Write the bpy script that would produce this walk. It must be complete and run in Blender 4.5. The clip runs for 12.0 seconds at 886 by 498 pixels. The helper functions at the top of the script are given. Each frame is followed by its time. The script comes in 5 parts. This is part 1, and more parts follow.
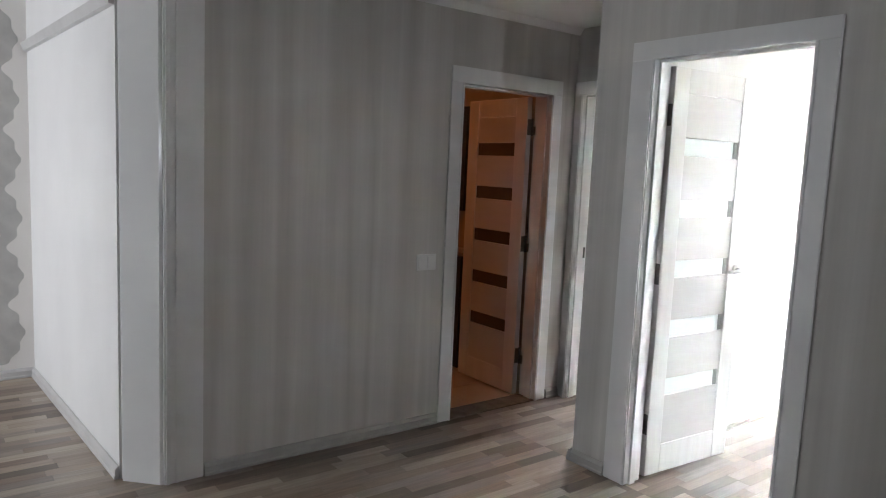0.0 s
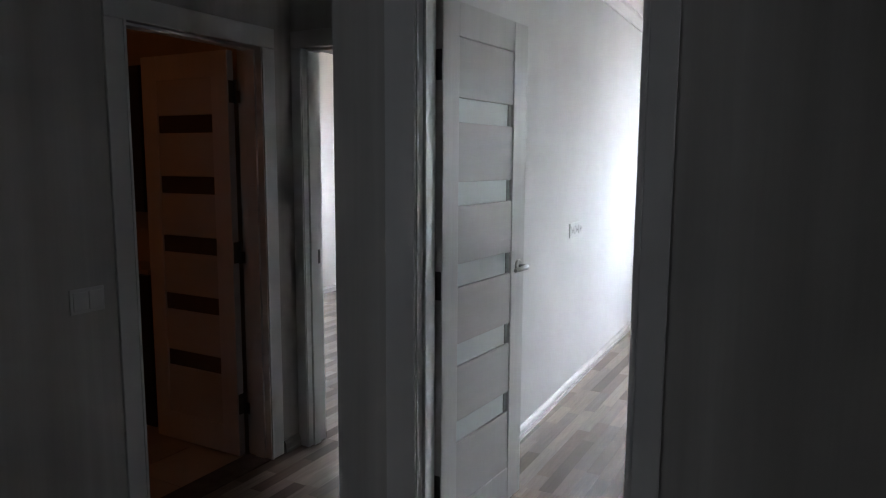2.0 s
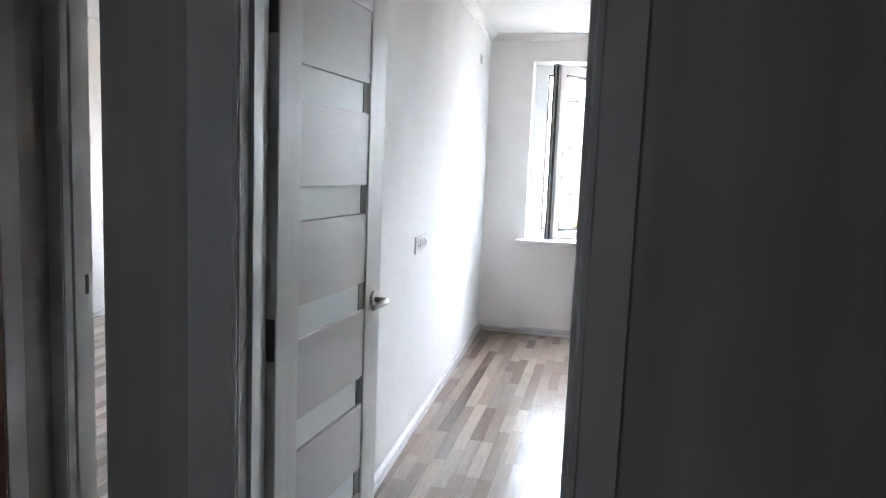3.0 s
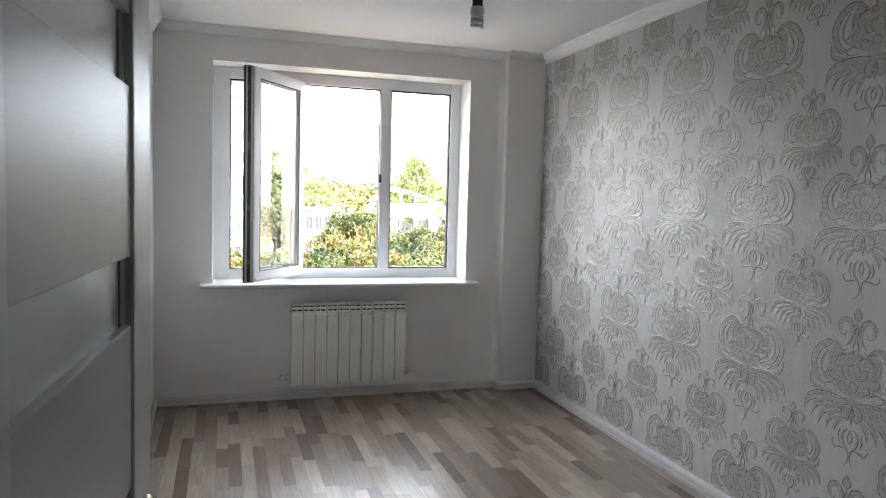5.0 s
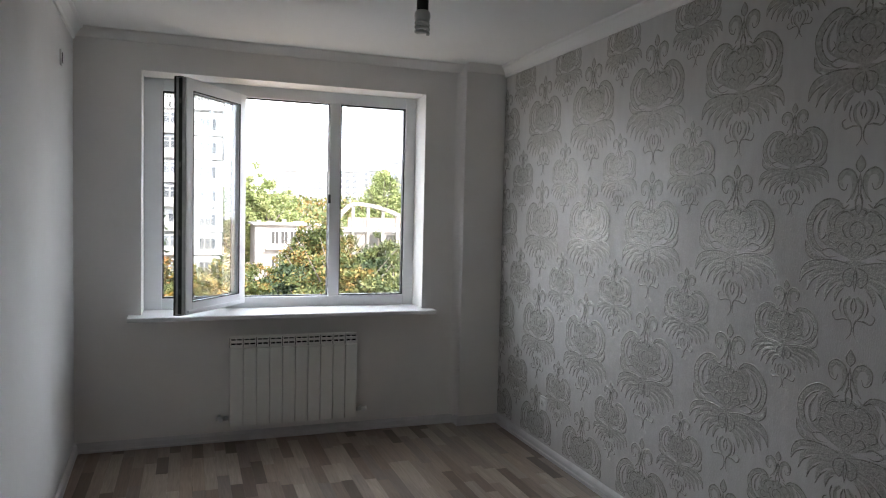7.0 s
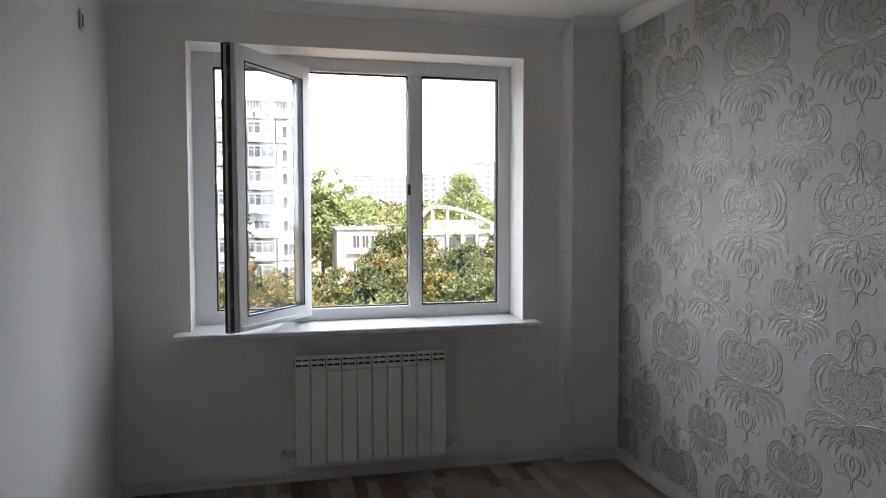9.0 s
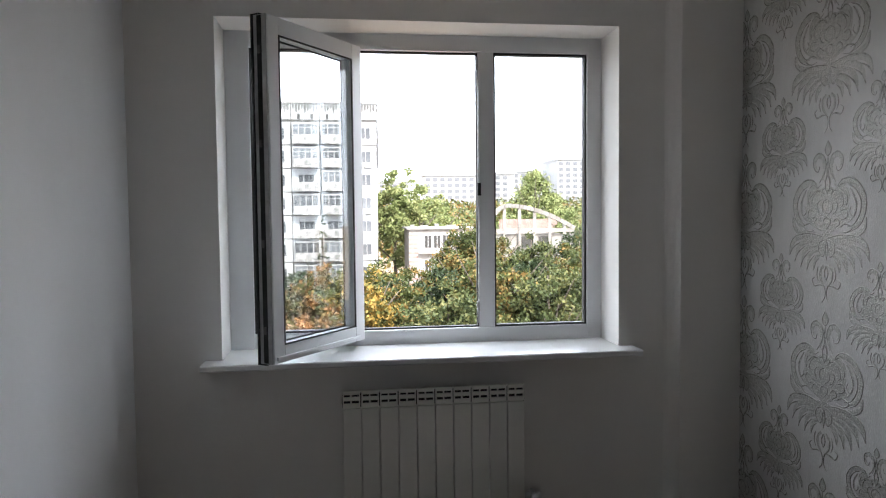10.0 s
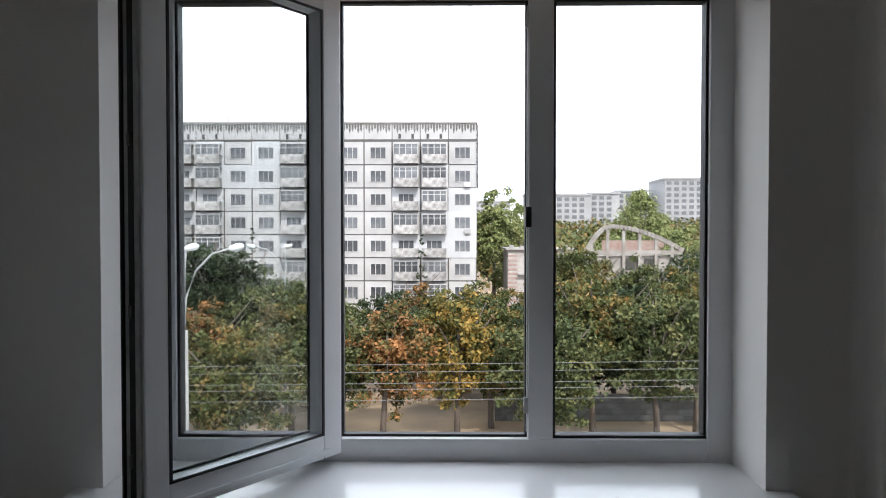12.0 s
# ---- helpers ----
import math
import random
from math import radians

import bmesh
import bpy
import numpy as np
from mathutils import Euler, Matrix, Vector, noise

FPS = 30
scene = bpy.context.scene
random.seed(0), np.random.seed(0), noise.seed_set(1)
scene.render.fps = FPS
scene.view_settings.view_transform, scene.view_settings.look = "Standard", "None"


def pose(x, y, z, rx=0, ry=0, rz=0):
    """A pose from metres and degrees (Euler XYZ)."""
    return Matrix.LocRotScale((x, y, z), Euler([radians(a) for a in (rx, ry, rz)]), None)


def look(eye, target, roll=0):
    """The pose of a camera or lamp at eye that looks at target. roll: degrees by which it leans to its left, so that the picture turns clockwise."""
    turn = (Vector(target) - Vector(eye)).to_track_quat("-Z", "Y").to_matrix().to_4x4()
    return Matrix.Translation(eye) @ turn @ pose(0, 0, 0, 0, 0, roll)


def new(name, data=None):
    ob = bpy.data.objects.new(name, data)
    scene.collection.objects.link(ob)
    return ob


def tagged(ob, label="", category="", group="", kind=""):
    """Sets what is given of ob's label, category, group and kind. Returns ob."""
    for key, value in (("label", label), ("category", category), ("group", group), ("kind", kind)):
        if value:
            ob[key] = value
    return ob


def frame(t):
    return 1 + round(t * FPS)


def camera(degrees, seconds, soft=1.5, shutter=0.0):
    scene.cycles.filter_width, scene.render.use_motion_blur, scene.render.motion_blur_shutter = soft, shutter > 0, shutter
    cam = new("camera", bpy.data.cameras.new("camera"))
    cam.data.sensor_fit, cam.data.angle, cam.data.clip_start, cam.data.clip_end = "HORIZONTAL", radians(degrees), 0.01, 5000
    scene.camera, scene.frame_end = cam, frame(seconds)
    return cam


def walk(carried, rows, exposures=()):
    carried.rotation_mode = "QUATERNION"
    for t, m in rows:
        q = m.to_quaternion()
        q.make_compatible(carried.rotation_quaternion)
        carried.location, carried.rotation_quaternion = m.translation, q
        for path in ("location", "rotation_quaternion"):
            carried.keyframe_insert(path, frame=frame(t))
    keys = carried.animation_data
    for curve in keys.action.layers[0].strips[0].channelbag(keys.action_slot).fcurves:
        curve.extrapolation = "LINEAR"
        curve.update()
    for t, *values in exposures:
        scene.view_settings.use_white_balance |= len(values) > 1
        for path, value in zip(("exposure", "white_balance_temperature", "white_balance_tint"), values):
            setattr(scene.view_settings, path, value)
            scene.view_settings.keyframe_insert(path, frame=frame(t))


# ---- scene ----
cam = camera(64.8, 12.0, soft=1.1)
PATH = [
    (0, (0.155, 0.308, 1.478), (-1.430, 1.506, 1.246), 2.5),
    (0.5, (0.011, 0.471, 1.471), (-1.471, 1.796, 1.255), 1.7),
    (1, (-0.180, 0.652, 1.473), (-1.528, 2.115, 1.263), 1.2),
    (1.5, (-0.446, 0.843, 1.440), (-1.637, 2.434, 1.216), 0.7),
    (2, (-0.694, 1.028, 1.456), (-1.646, 2.768, 1.199), 0.3),
    (2.5, (-0.908, 1.342, 1.446), (-1.626, 3.196, 1.231), 1.2),
    (3, (-1.112, 1.644, 1.438), (-1.553, 3.581, 1.202), 2.3),
    (3.5, (-1.266, 1.932, 1.449), (-1.262, 3.919, 1.220), 2),
    (3.7, (-1.315, 2.045, 1.445), (-1.199, 4.030, 1.230), 1.9),
    (5.3, (-1.714, 2.766, 1.463), (-1.071, 4.655, 1.331), 1.6),
    (5.5, (-1.699, 2.802, 1.479), (-1.041, 4.687, 1.353), 1.7),
    (6, (-1.599, 2.918, 1.533), (-0.906, 4.790, 1.416), 1.8),
    (6.5, (-1.546, 2.943, 1.503), (-0.857, 4.817, 1.396), 0.8),
    (6.7, (-1.521, 2.960, 1.513), (-0.830, 4.834, 1.415), 1.3),
    (8.3, (-1.426, 3.459, 1.472), (-0.783, 5.348, 1.338), 0.6),
    (8.5, (-1.423, 3.573, 1.449), (-0.785, 5.466, 1.339), 0.5),
    (9, (-1.329, 3.857, 1.451), (-0.863, 5.799, 1.353), -0.1),
    (9.5, (-1.261, 4.195, 1.450), (-0.865, 6.153, 1.365), -0.3),
    (10, (-1.196, 4.520, 1.476), (-0.932, 6.500, 1.377), -0.6),
    (10.5, (-1.055, 4.835, 1.511), (-0.942, 6.832, 1.490), 0.1),
    (11, (-0.955, 5.139, 1.525), (-0.931, 7.138, 1.531), 0.5),
    (11.5, (-0.883, 5.451, 1.544), (-0.918, 7.450, 1.507), -0.1),
    (12, (-0.796, 5.774, 1.545), (-0.820, 7.773, 1.503), -0),
]
EXPOSURES = [(0.0, 6.55, 6380, 12), (0.5, 5.75, 6280, 12), (1.0, 4.65, 6180, 12), (1.5, 4.25, 6100, 12), (2.0, 4.08, 6090, 12), (2.5, 4.3, 6080, 12), (3.2, 4.6, 6120, 12), (3.7, 4.7, 6180, 12), (5.3, 2.72, 6420, 12), (6.7, 2.28, 6430, 12), (8.5, 2.04, 6430, 12), (10.0, 1.78, 6400, 12), (11.0, 0.84, 6320, 12), (12.0, 0.7, 6320, 12)]
walk(cam, [(t, look(eye, to, roll)) for t, eye, to, roll in PATH], EXPOSURES)

# ---- world, sun, exposure ----
world = bpy.data.worlds.new("world")
scene.world = world
world.use_nodes = True
wn, wl = world.node_tree.nodes, world.node_tree.links
wn.clear()
sky = wn.new("ShaderNodeTexSky")
sky.sky_type, sky.sun_disc = "NISHITA", False
sky.sun_elevation, sky.sun_rotation = radians(46), radians(163)
sky.air_density, sky.dust_density = 1.0, 3.0
w_co = wn.new("ShaderNodeTexCoord")
w_noise = wn.new("ShaderNodeTexNoise")
w_noise.inputs["Scale"].default_value, w_noise.inputs["Detail"].default_value = 2.2, 5
w_ramp = wn.new("ShaderNodeValToRGB")
w_ramp.color_ramp.elements[0].position, w_ramp.color_ramp.elements[0].color = 0.3, (10.5, 11.8, 13.4, 1)
w_ramp.color_ramp.elements[1].position, w_ramp.color_ramp.elements[1].color = 0.62, (15.6, 16.2, 16.8, 1)
w_mix = wn.new("ShaderNodeMix")
w_mix.data_type = "RGBA"
w_mix.inputs["Factor"].default_value = 0.8
w_bg = wn.new("ShaderNodeBackground")
w_bg.inputs["Strength"].default_value = 0.15
w_out = wn.new("ShaderNodeOutputWorld")
wl.new(w_co.outputs["Generated"], w_noise.inputs["Vector"])
wl.new(w_noise.outputs["Fac"], w_ramp.inputs["Fac"])
wl.new(sky.outputs["Color"], w_mix.inputs["A"])
wl.new(w_ramp.outputs["Color"], w_mix.inputs["B"])
w_sep = wn.new("ShaderNodeSeparateXYZ")
w_grad = wn.new("ShaderNodeMapRange")
w_grad.inputs["From Min"].default_value, w_grad.inputs["From Max"].default_value = -1.0, 1.0
w_grad.inputs["To Min"].default_value, w_grad.inputs["To Max"].default_value = 0.09, 0.17
wl.new(w_co.outputs["Generated"], w_sep.inputs["Vector"])
wl.new(w_sep.outputs["Y"], w_grad.inputs["Value"])
wl.new(w_grad.outputs["Result"], w_bg.inputs["Strength"])
wl.new(w_mix.outputs["Result"], w_bg.inputs["Color"])
wl.new(w_bg.outputs["Background"], w_out.inputs["Surface"])

sun_data = bpy.data.lights.new("sun", "SUN")
sun_data.energy, sun_data.angle, sun_data.color = 3.0, radians(2), (1.0, 0.95, 0.88)
sun = new("sun", sun_data)
sun.matrix_world = look((0, 0, 60), (-12, 40, 17))

# fill lamps behind the camera, set in two small frosted windows added for them
for lname, at, to, sx, sy, watts in (("fill_light_hall", (2.215, 2.555, 1.59), (0, 2.555, 1.59), 0.21, 0.22, 0.125),
                                     ("fill_light_west_room", (-4.175, -2.62, 1.0), (-4.175, 0, 1.0), 0.45, 0.5, 0.55)):
    ld = bpy.data.lights.new(lname, "AREA")
    ld.shape, ld.size, ld.size_y, ld.energy, ld.color = "RECTANGLE", sx, sy, watts, (0.9, 0.95, 1.0)
    new(lname, ld).matrix_world = look(at, to)
ld = bpy.data.lights.new("bathroom_lamp", "POINT")
ld.energy, ld.color, ld.shadow_soft_size = 0.056, (1.0, 0.30, 0.07), 0.06
new("bathroom_lamp", ld).location = (-3.5, 1.7, 2.15)

# ---- materials ----
def material(name, color, rough=0.5, metal=0.0, color2=None, scale=6.0, detail=5.0, stretch=(1, 1, 1), bump=0.0, bump_scale=60.0,
             spread=0.0, island=0.0, piece=0.0, coat=0.0):
    """A noise-mottled surface: two tones mixed by a noise, fine bump, and value steps from piece to piece or island to island."""
    m = bpy.data.materials.new(name)
    m.use_nodes = True
    n, k = m.node_tree.nodes, m.node_tree.links
    b = n["Principled BSDF"]
    b.inputs["Roughness"].default_value, b.inputs["Metallic"].default_value = rough, metal
    b.inputs["Coat Weight"].default_value = coat
    co = n.new("ShaderNodeTexCoord")
    mp = n.new("ShaderNodeMapping")
    mp.inputs["Scale"].default_value = stretch
    k.new(co.outputs["Object"], mp.inputs["Vector"])
    nz = n.new("ShaderNodeTexNoise")
    nz.inputs["Scale"].default_value, nz.inputs["Detail"].default_value = scale, detail
    k.new(mp.outputs["Vector"], nz.inputs["Vector"])
    mix = n.new("ShaderNodeMix")
    mix.data_type = "RGBA"
    c2 = color2 or tuple(c * 0.86 for c in color)
    mix.inputs["A"].default_value, mix.inputs["B"].default_value = (*color, 1), (*c2, 1)
    mr = n.new("ShaderNodeMapRange")
    mr.inputs["From Min"].default_value, mr.inputs["From Max"].default_value = 0.32, 0.68
    k.new(nz.outputs["Fac"], mr.inputs["Value"])
    k.new(mr.outputs["Result"], mix.inputs["Factor"])
    last = mix.outputs["Result"]
    if island or piece:
        src = n.new("ShaderNodeObjectInfo").outputs["Random"] if piece else n.new("ShaderNodeNewGeometry").outputs["Random Per Island"]
        amount = piece or island
        hs = n.new("ShaderNodeHueSaturation")
        v = n.new("ShaderNodeMapRange")
        v.inputs["To Min"].default_value, v.inputs["To Max"].default_value = 1 - amount, 1 + amount
        k.new(src, v.inputs["Value"])
        k.new(v.outputs["Result"], hs.inputs["Value"])
        k.new(last, hs.inputs["Color"])
        last = hs.outputs["Color"]
    k.new(last, b.inputs["Base Color"])
    if spread:
        rr = n.new("ShaderNodeMapRange")
        rr.inputs["To Min"].default_value, rr.inputs["To Max"].default_value = rough - spread, rough + spread
        k.new(nz.outputs["Fac"], rr.inputs["Value"])
        k.new(rr.outputs["Result"], b.inputs["Roughness"])
    if bump:
        n2 = n.new("ShaderNodeTexNoise")
        n2.inputs["Scale"].default_value, n2.inputs["Detail"].default_value = bump_scale, 4
        k.new(mp.outputs["Vector"], n2.inputs["Vector"])
        bp = n.new("ShaderNodeBump")
        bp.inputs["Strength"].default_value, bp.inputs["Distance"].default_value = bump, 0.004
        k.new(n2.outputs["Fac"], bp.inputs["Height"])
        k.new(bp.outputs["Normal"], b.inputs["Normal"])
    return m


def ramp_of(n, stops):
    r = n.new("ShaderNodeValToRGB")
    e = r.color_ramp.elements
    while len(e) < len(stops):
        e.new(0.5)
    for el, (p, c) in zip(e, stops):
        el.position, el.color = p, (*c, 1)
    return r


def laminate(name, per_object):
    """Three-strip laminate: each strip takes a tone of its own, with grain along the strip."""
    m = bpy.data.materials.new(name)
    m.use_nodes = True
    n, k = m.node_tree.nodes, m.node_tree.links
    b = n["Principled BSDF"]
    b.inputs["Roughness"].default_value = 0.31
    b.inputs["Coat Weight"].default_value, b.inputs["Coat Roughness"].default_value = 0.35, 0.22
    src = n.new("ShaderNodeObjectInfo").outputs["Random"] if per_object else n.new("ShaderNodeNewGeometry").outputs["Random Per Island"]
    tone = ramp_of(n, ((0.0, (0.095, 0.063, 0.045)), (0.2, (0.18, 0.126, 0.093)), (0.42, (0.31, 0.238, 0.182)), (0.62, (0.43, 0.355, 0.287)), (0.82, (0.205, 0.168, 0.142)), (1.0, (0.35, 0.265, 0.198))))
    k.new(src, tone.inputs["Fac"])
    co = n.new("ShaderNodeNewGeometry")
    off = n.new("ShaderNodeVectorMath")
    off.operation = "MULTIPLY_ADD"
    off.inputs[1].default_value = (42, 2.6, 10)
    k.new(co.outputs["Position"], off.inputs[0])
    comb = n.new("ShaderNodeCombineXYZ")
    mul = n.new("ShaderNodeMath")
    mul.operation = "MULTIPLY"
    mul.inputs[1].default_value = 57.0
    k.new(src, mul.inputs[0])
    k.new(mul.outputs["Value"], comb.inputs["Y"])
    k.new(comb.outputs["Vector"], off.inputs[2])
    nz = n.new("ShaderNodeTexNoise")
    nz.inputs["Scale"].default_value, nz.inputs["Detail"].default_value, nz.inputs["Distortion"].default_value = 1.6, 7, 1.2
    k.new(off.outputs["Vector"], nz.inputs["Vector"])
    grain = n.new("ShaderNodeMapRange")
    grain.inputs["From Min"].default_value, grain.inputs["From Max"].default_value = 0.3, 0.75
    grain.inputs["To Min"].default_value, grain.inputs["To Max"].default_value = 1.12, 0.72
    k.new(nz.outputs["Fac"], grain.inputs["Value"])
    hs = n.new("ShaderNodeHueSaturation")
    k.new(grain.outputs["Result"], hs.inputs["Value"])
    k.new(tone.outputs["Color"], hs.inputs["Color"])
    k.new(hs.outputs["Color"], b.inputs["Base Color"])
    bp = n.new("ShaderNodeBump")
    bp.inputs["Strength"].default_value, bp.inputs["Distance"].default_value = 0.15, 0.001
    k.new(nz.outputs["Fac"], bp.inputs["Height"])
    k.new(bp.outputs["Normal"], b.inputs["Normal"])
    return m


def striped_paper(name):
    """Hall wallpaper: soft grey-beige vertical bands of uneven width with a fibrous vertical streak."""
    m = bpy.data.materials.new(name)
    m.use_nodes = True
    n, k = m.node_tree.nodes, m.node_tree.links
    b = n["Principled BSDF"]
    b.inputs["Roughness"].default_value = 0.62
    co = n.new("ShaderNodeTexCoord")
    sep = n.new("ShaderNodeSeparateXYZ")
    k.new(co.outputs["Object"], sep.inputs["Vector"])
    add = n.new("ShaderNodeMath")
    k.new(sep.outputs["X"], add.inputs[0])
    k.new(sep.outputs["Y"], add.inputs[1])
    zz = n.new("ShaderNodeMath")
    zz.operation = "MULTIPLY"
    zz.inputs[1].default_value = 0.035
    k.new(sep.outputs["Z"], zz.inputs[0])
    comb = n.new("ShaderNodeCombineXYZ")
    k.new(add.outputs["Value"], comb.inputs["X"])
    k.new(zz.outputs["Value"], comb.inputs["Z"])
    band = n.new("ShaderNodeTexNoise")
    band.inputs["Scale"].default_value, band.inputs["Detail"].default_value, band.inputs["Roughness"].default_value = 2.9, 2, 0.55
    fib = n.new("ShaderNodeTexNoise")
    fib.inputs["Scale"].default_value, fib.inputs["Detail"].default_value = 60, 5
    k.new(comb.outputs["Vector"], band.inputs["Vector"])
    k.new(comb.outputs["Vector"], fib.inputs["Vector"])
    r = ramp_of(n, ((0.34, (0.40, 0.385, 0.36)), (0.44, (0.50, 0.485, 0.46)), (0.52, (0.57, 0.555, 0.53)), (0.60, (0.47, 0.455, 0.43)), (0.68, (0.55, 0.535, 0.51))))
    k.new(band.outputs["Fac"], r.inputs["Fac"])
    hs = n.new("ShaderNodeHueSaturation")
    mr = n.new("ShaderNodeMapRange")
    mr.inputs["To Min"].default_value, mr.inputs["To Max"].default_value = 0.90, 1.08
    k.new(fib.outputs["Fac"], mr.inputs["Value"])
    k.new(mr.outputs["Result"], hs.inputs["Value"])
    k.new(r.outputs["Color"], hs.inputs["Color"])
    k.new(hs.outputs["Color"], b.inputs["Base Color"])
    bp = n.new("ShaderNodeBump")
    bp.inputs["Strength"].default_value, bp.inputs["Distance"].default_value = 0.3, 0.002
    k.new(fib.outputs["Fac"], bp.inputs["Height"])
    k.new(bp.outputs["Normal"], b.inputs["Normal"])
    return m


def glass(name, tint=(1, 1, 1), rough=0.0):
    m = bpy.data.materials.new(name)
    m.use_nodes = True
    b = m.node_tree.nodes["Principled BSDF"]
    b.inputs["Base Color"].default_value = (*tint, 1)
    b.inputs["Roughness"].default_value, b.inputs["IOR"].default_value = rough, 1.45
    b.inputs["Transmission Weight"].default_value = 1.0
    return m


LAMINATE = laminate("laminate_strip", True)
LAMINATE_REST = laminate("laminate_rest", False)
STRIPES = striped_paper("striped_wallpaper")
PLASTER = material("smooth_wall_paint", (0.85, 0.825, 0.795), 0.7, color2=(0.81, 0.785, 0.755), scale=1.5, bump=0.12, bump_scale=180)
VINYL = material("textured_vinyl_paper", (0.81, 0.805, 0.80), 0.92, color2=(0.77, 0.765, 0.76), scale=3, stretch=(1, 1, 0.6), bump=0.22, bump_scale=30)
CEILING = material("matt_ceiling_paint", (0.88, 0.88, 0.87), 0.85, color2=(0.85, 0.85, 0.84), scale=1.2, bump=0.06, bump_scale=120)
DAMASK_GROUND = material("damask_ground", (0.61, 0.60, 0.585), 0.46, color2=(0.56, 0.55, 0.535), scale=25, stretch=(1, 1, 0.3), bump=0.25, bump_scale=260)
DAMASK_RELIEF = material("silver_damask_relief", (0.40, 0.39, 0.36), 0.28, 0.38, color2=(0.27, 0.26, 0.235), scale=45, bump=0.4, bump_scale=160, spread=0.08)
DAMASK_FILL = material("dull_damask_fill", (0.52, 0.51, 0.485), 0.34, 0.2, color2=(0.34, 0.33, 0.305), scale=75, bump=0.8, bump_scale=130)
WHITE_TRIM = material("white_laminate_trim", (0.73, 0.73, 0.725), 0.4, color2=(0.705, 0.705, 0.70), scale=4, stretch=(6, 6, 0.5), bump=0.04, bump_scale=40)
SKIRTING = material("pale_skirting", (0.62, 0.61, 0.605), 0.42, color2=(0.55, 0.54, 0.535), scale=7, bump=0.05)
DOOR_WOOD = material("whitewashed_ash_veneer", (0.71, 0.70, 0.69), 0.42, color2=(0.665, 0.655, 0.645), scale=3, stretch=(9, 9, 0.6), bump=0.12, bump_scale=22)
DOOR_PANEL = material("grey_ash_panel_veneer", (0.60, 0.585, 0.575), 0.42, color2=(0.57, 0.555, 0.545), scale=2.5, stretch=(0.8, 0.8, 9), bump=0.12, bump_scale=18)
# opaque: light passing through the glass is put into this pale tone
FROSTED = material("frosted_glass", (0.84, 0.885, 0.88), 0.22, color2=(0.82, 0.87, 0.865), scale=2)
# grey of the bead stands in for the stile's shade at the pane's end
BEAD = material("shade_toned_glazing_bead", (0.33, 0.345, 0.335), 0.4, color2=(0.28, 0.295, 0.285), scale=12)
SMOKED = material("smoked_satin_glass", (0.11, 0.08, 0.055), 0.25, color2=(0.09, 0.065, 0.045), scale=2)
CHROME = material("satin_nickel", (0.62, 0.62, 0.61), 0.28, 1.0, scale=30)
HINGE = material("dark_steel_hinge", (0.16, 0.155, 0.15), 0.4, 0.9, scale=40)
PVC = material("white_window_pvc", (0.80, 0.81, 0.82), 0.32, color2=(0.76, 0.77, 0.78), scale=3)
GASKET = material("black_rubber_gasket", (0.018, 0.018, 0.02), 0.6, scale=30)
SASH_METAL = material("sash_edge_fittings", (0.52, 0.52, 0.53), 0.4, 0.1, color2=(0.40, 0.40, 0.41), scale=25)
CLEAR = glass("clear_pane", (0.97, 0.99, 0.985))
TINTED = glass("dusty_sash_pane", (0.83, 0.865, 0.875))
ENAMEL = material("cream_radiator_enamel", (0.84, 0.825, 0.78), 0.35, color2=(0.81, 0.795, 0.75), scale=6)
DARK_GAP = material("dark_gap_tone", (0.05, 0.048, 0.045), 0.8, scale=10)
SOCKET = material("white_socket_plastic", (0.78, 0.78, 0.77), 0.3, scale=8)
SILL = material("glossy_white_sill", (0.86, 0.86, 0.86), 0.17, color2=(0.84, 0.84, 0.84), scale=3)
BLACK = material("black_holder_plastic", (0.012, 0.012, 0.012), 0.45, scale=20)
LAMP_GLASS = material("white_lamp_glass", (0.74, 0.75, 0.74), 0.25, scale=10)
TILE = material("beige_bath_tile", (0.46, 0.36, 0.26), 0.3, color2=(0.38, 0.29, 0.21), scale=6, piece=0.1)
TILE_DARK = material("brown_tile_inset", (0.09, 0.055, 0.035), 0.3, scale=9)
BATH_WALL = material("warm_bath_wall", (0.50, 0.40, 0.30), 0.4, color2=(0.44, 0.35, 0.26), scale=4)
CABINET_DARK = material("dark_cabinet_front", (0.03, 0.022, 0.018), 0.4, scale=8)
HALL_SKIRTING = material("dull_hall_skirting", (0.40, 0.39, 0.375), 0.5, color2=(0.34, 0.33, 0.315), scale=7, bump=0.05)
ROOM_PATTERN = material("grey_medallion_print", (0.54, 0.53, 0.51), 0.55, color2=(0.47, 0.46, 0.445), scale=12, bump=0.2)
CONCRETE = material("weathered_concrete", (0.32, 0.305, 0.29), 0.9, color2=(0.22, 0.21, 0.20), scale=0.9, bump=0.3, bump_scale=4)
PANEL = material("pale_facade_panel", (0.42, 0.417, 0.415), 0.9, color2=(0.32, 0.317, 0.315), scale=0.45, bump=0.2, bump_scale=6, piece=0.07)
INSULATION = material("white_insulation_render", (0.45, 0.455, 0.465), 0.9, color2=(0.40, 0.405, 0.415), scale=0.7, bump=0.1, bump_scale=8, piece=0.06)
LOW_WALL = material("stained_low_wall", (0.40, 0.375, 0.35), 0.9, color2=(0.27, 0.245, 0.225), scale=0.7, bump=0.3, bump_scale=4)
RUIN_WALL = material("dull_ruin_plaster", (0.33, 0.315, 0.295), 0.9, color2=(0.20, 0.18, 0.165), scale=0.6, bump=0.3, bump_scale=4)
PANEL_JOINT = material("dark_panel_joint", (0.10, 0.095, 0.09), 0.95, scale=2)
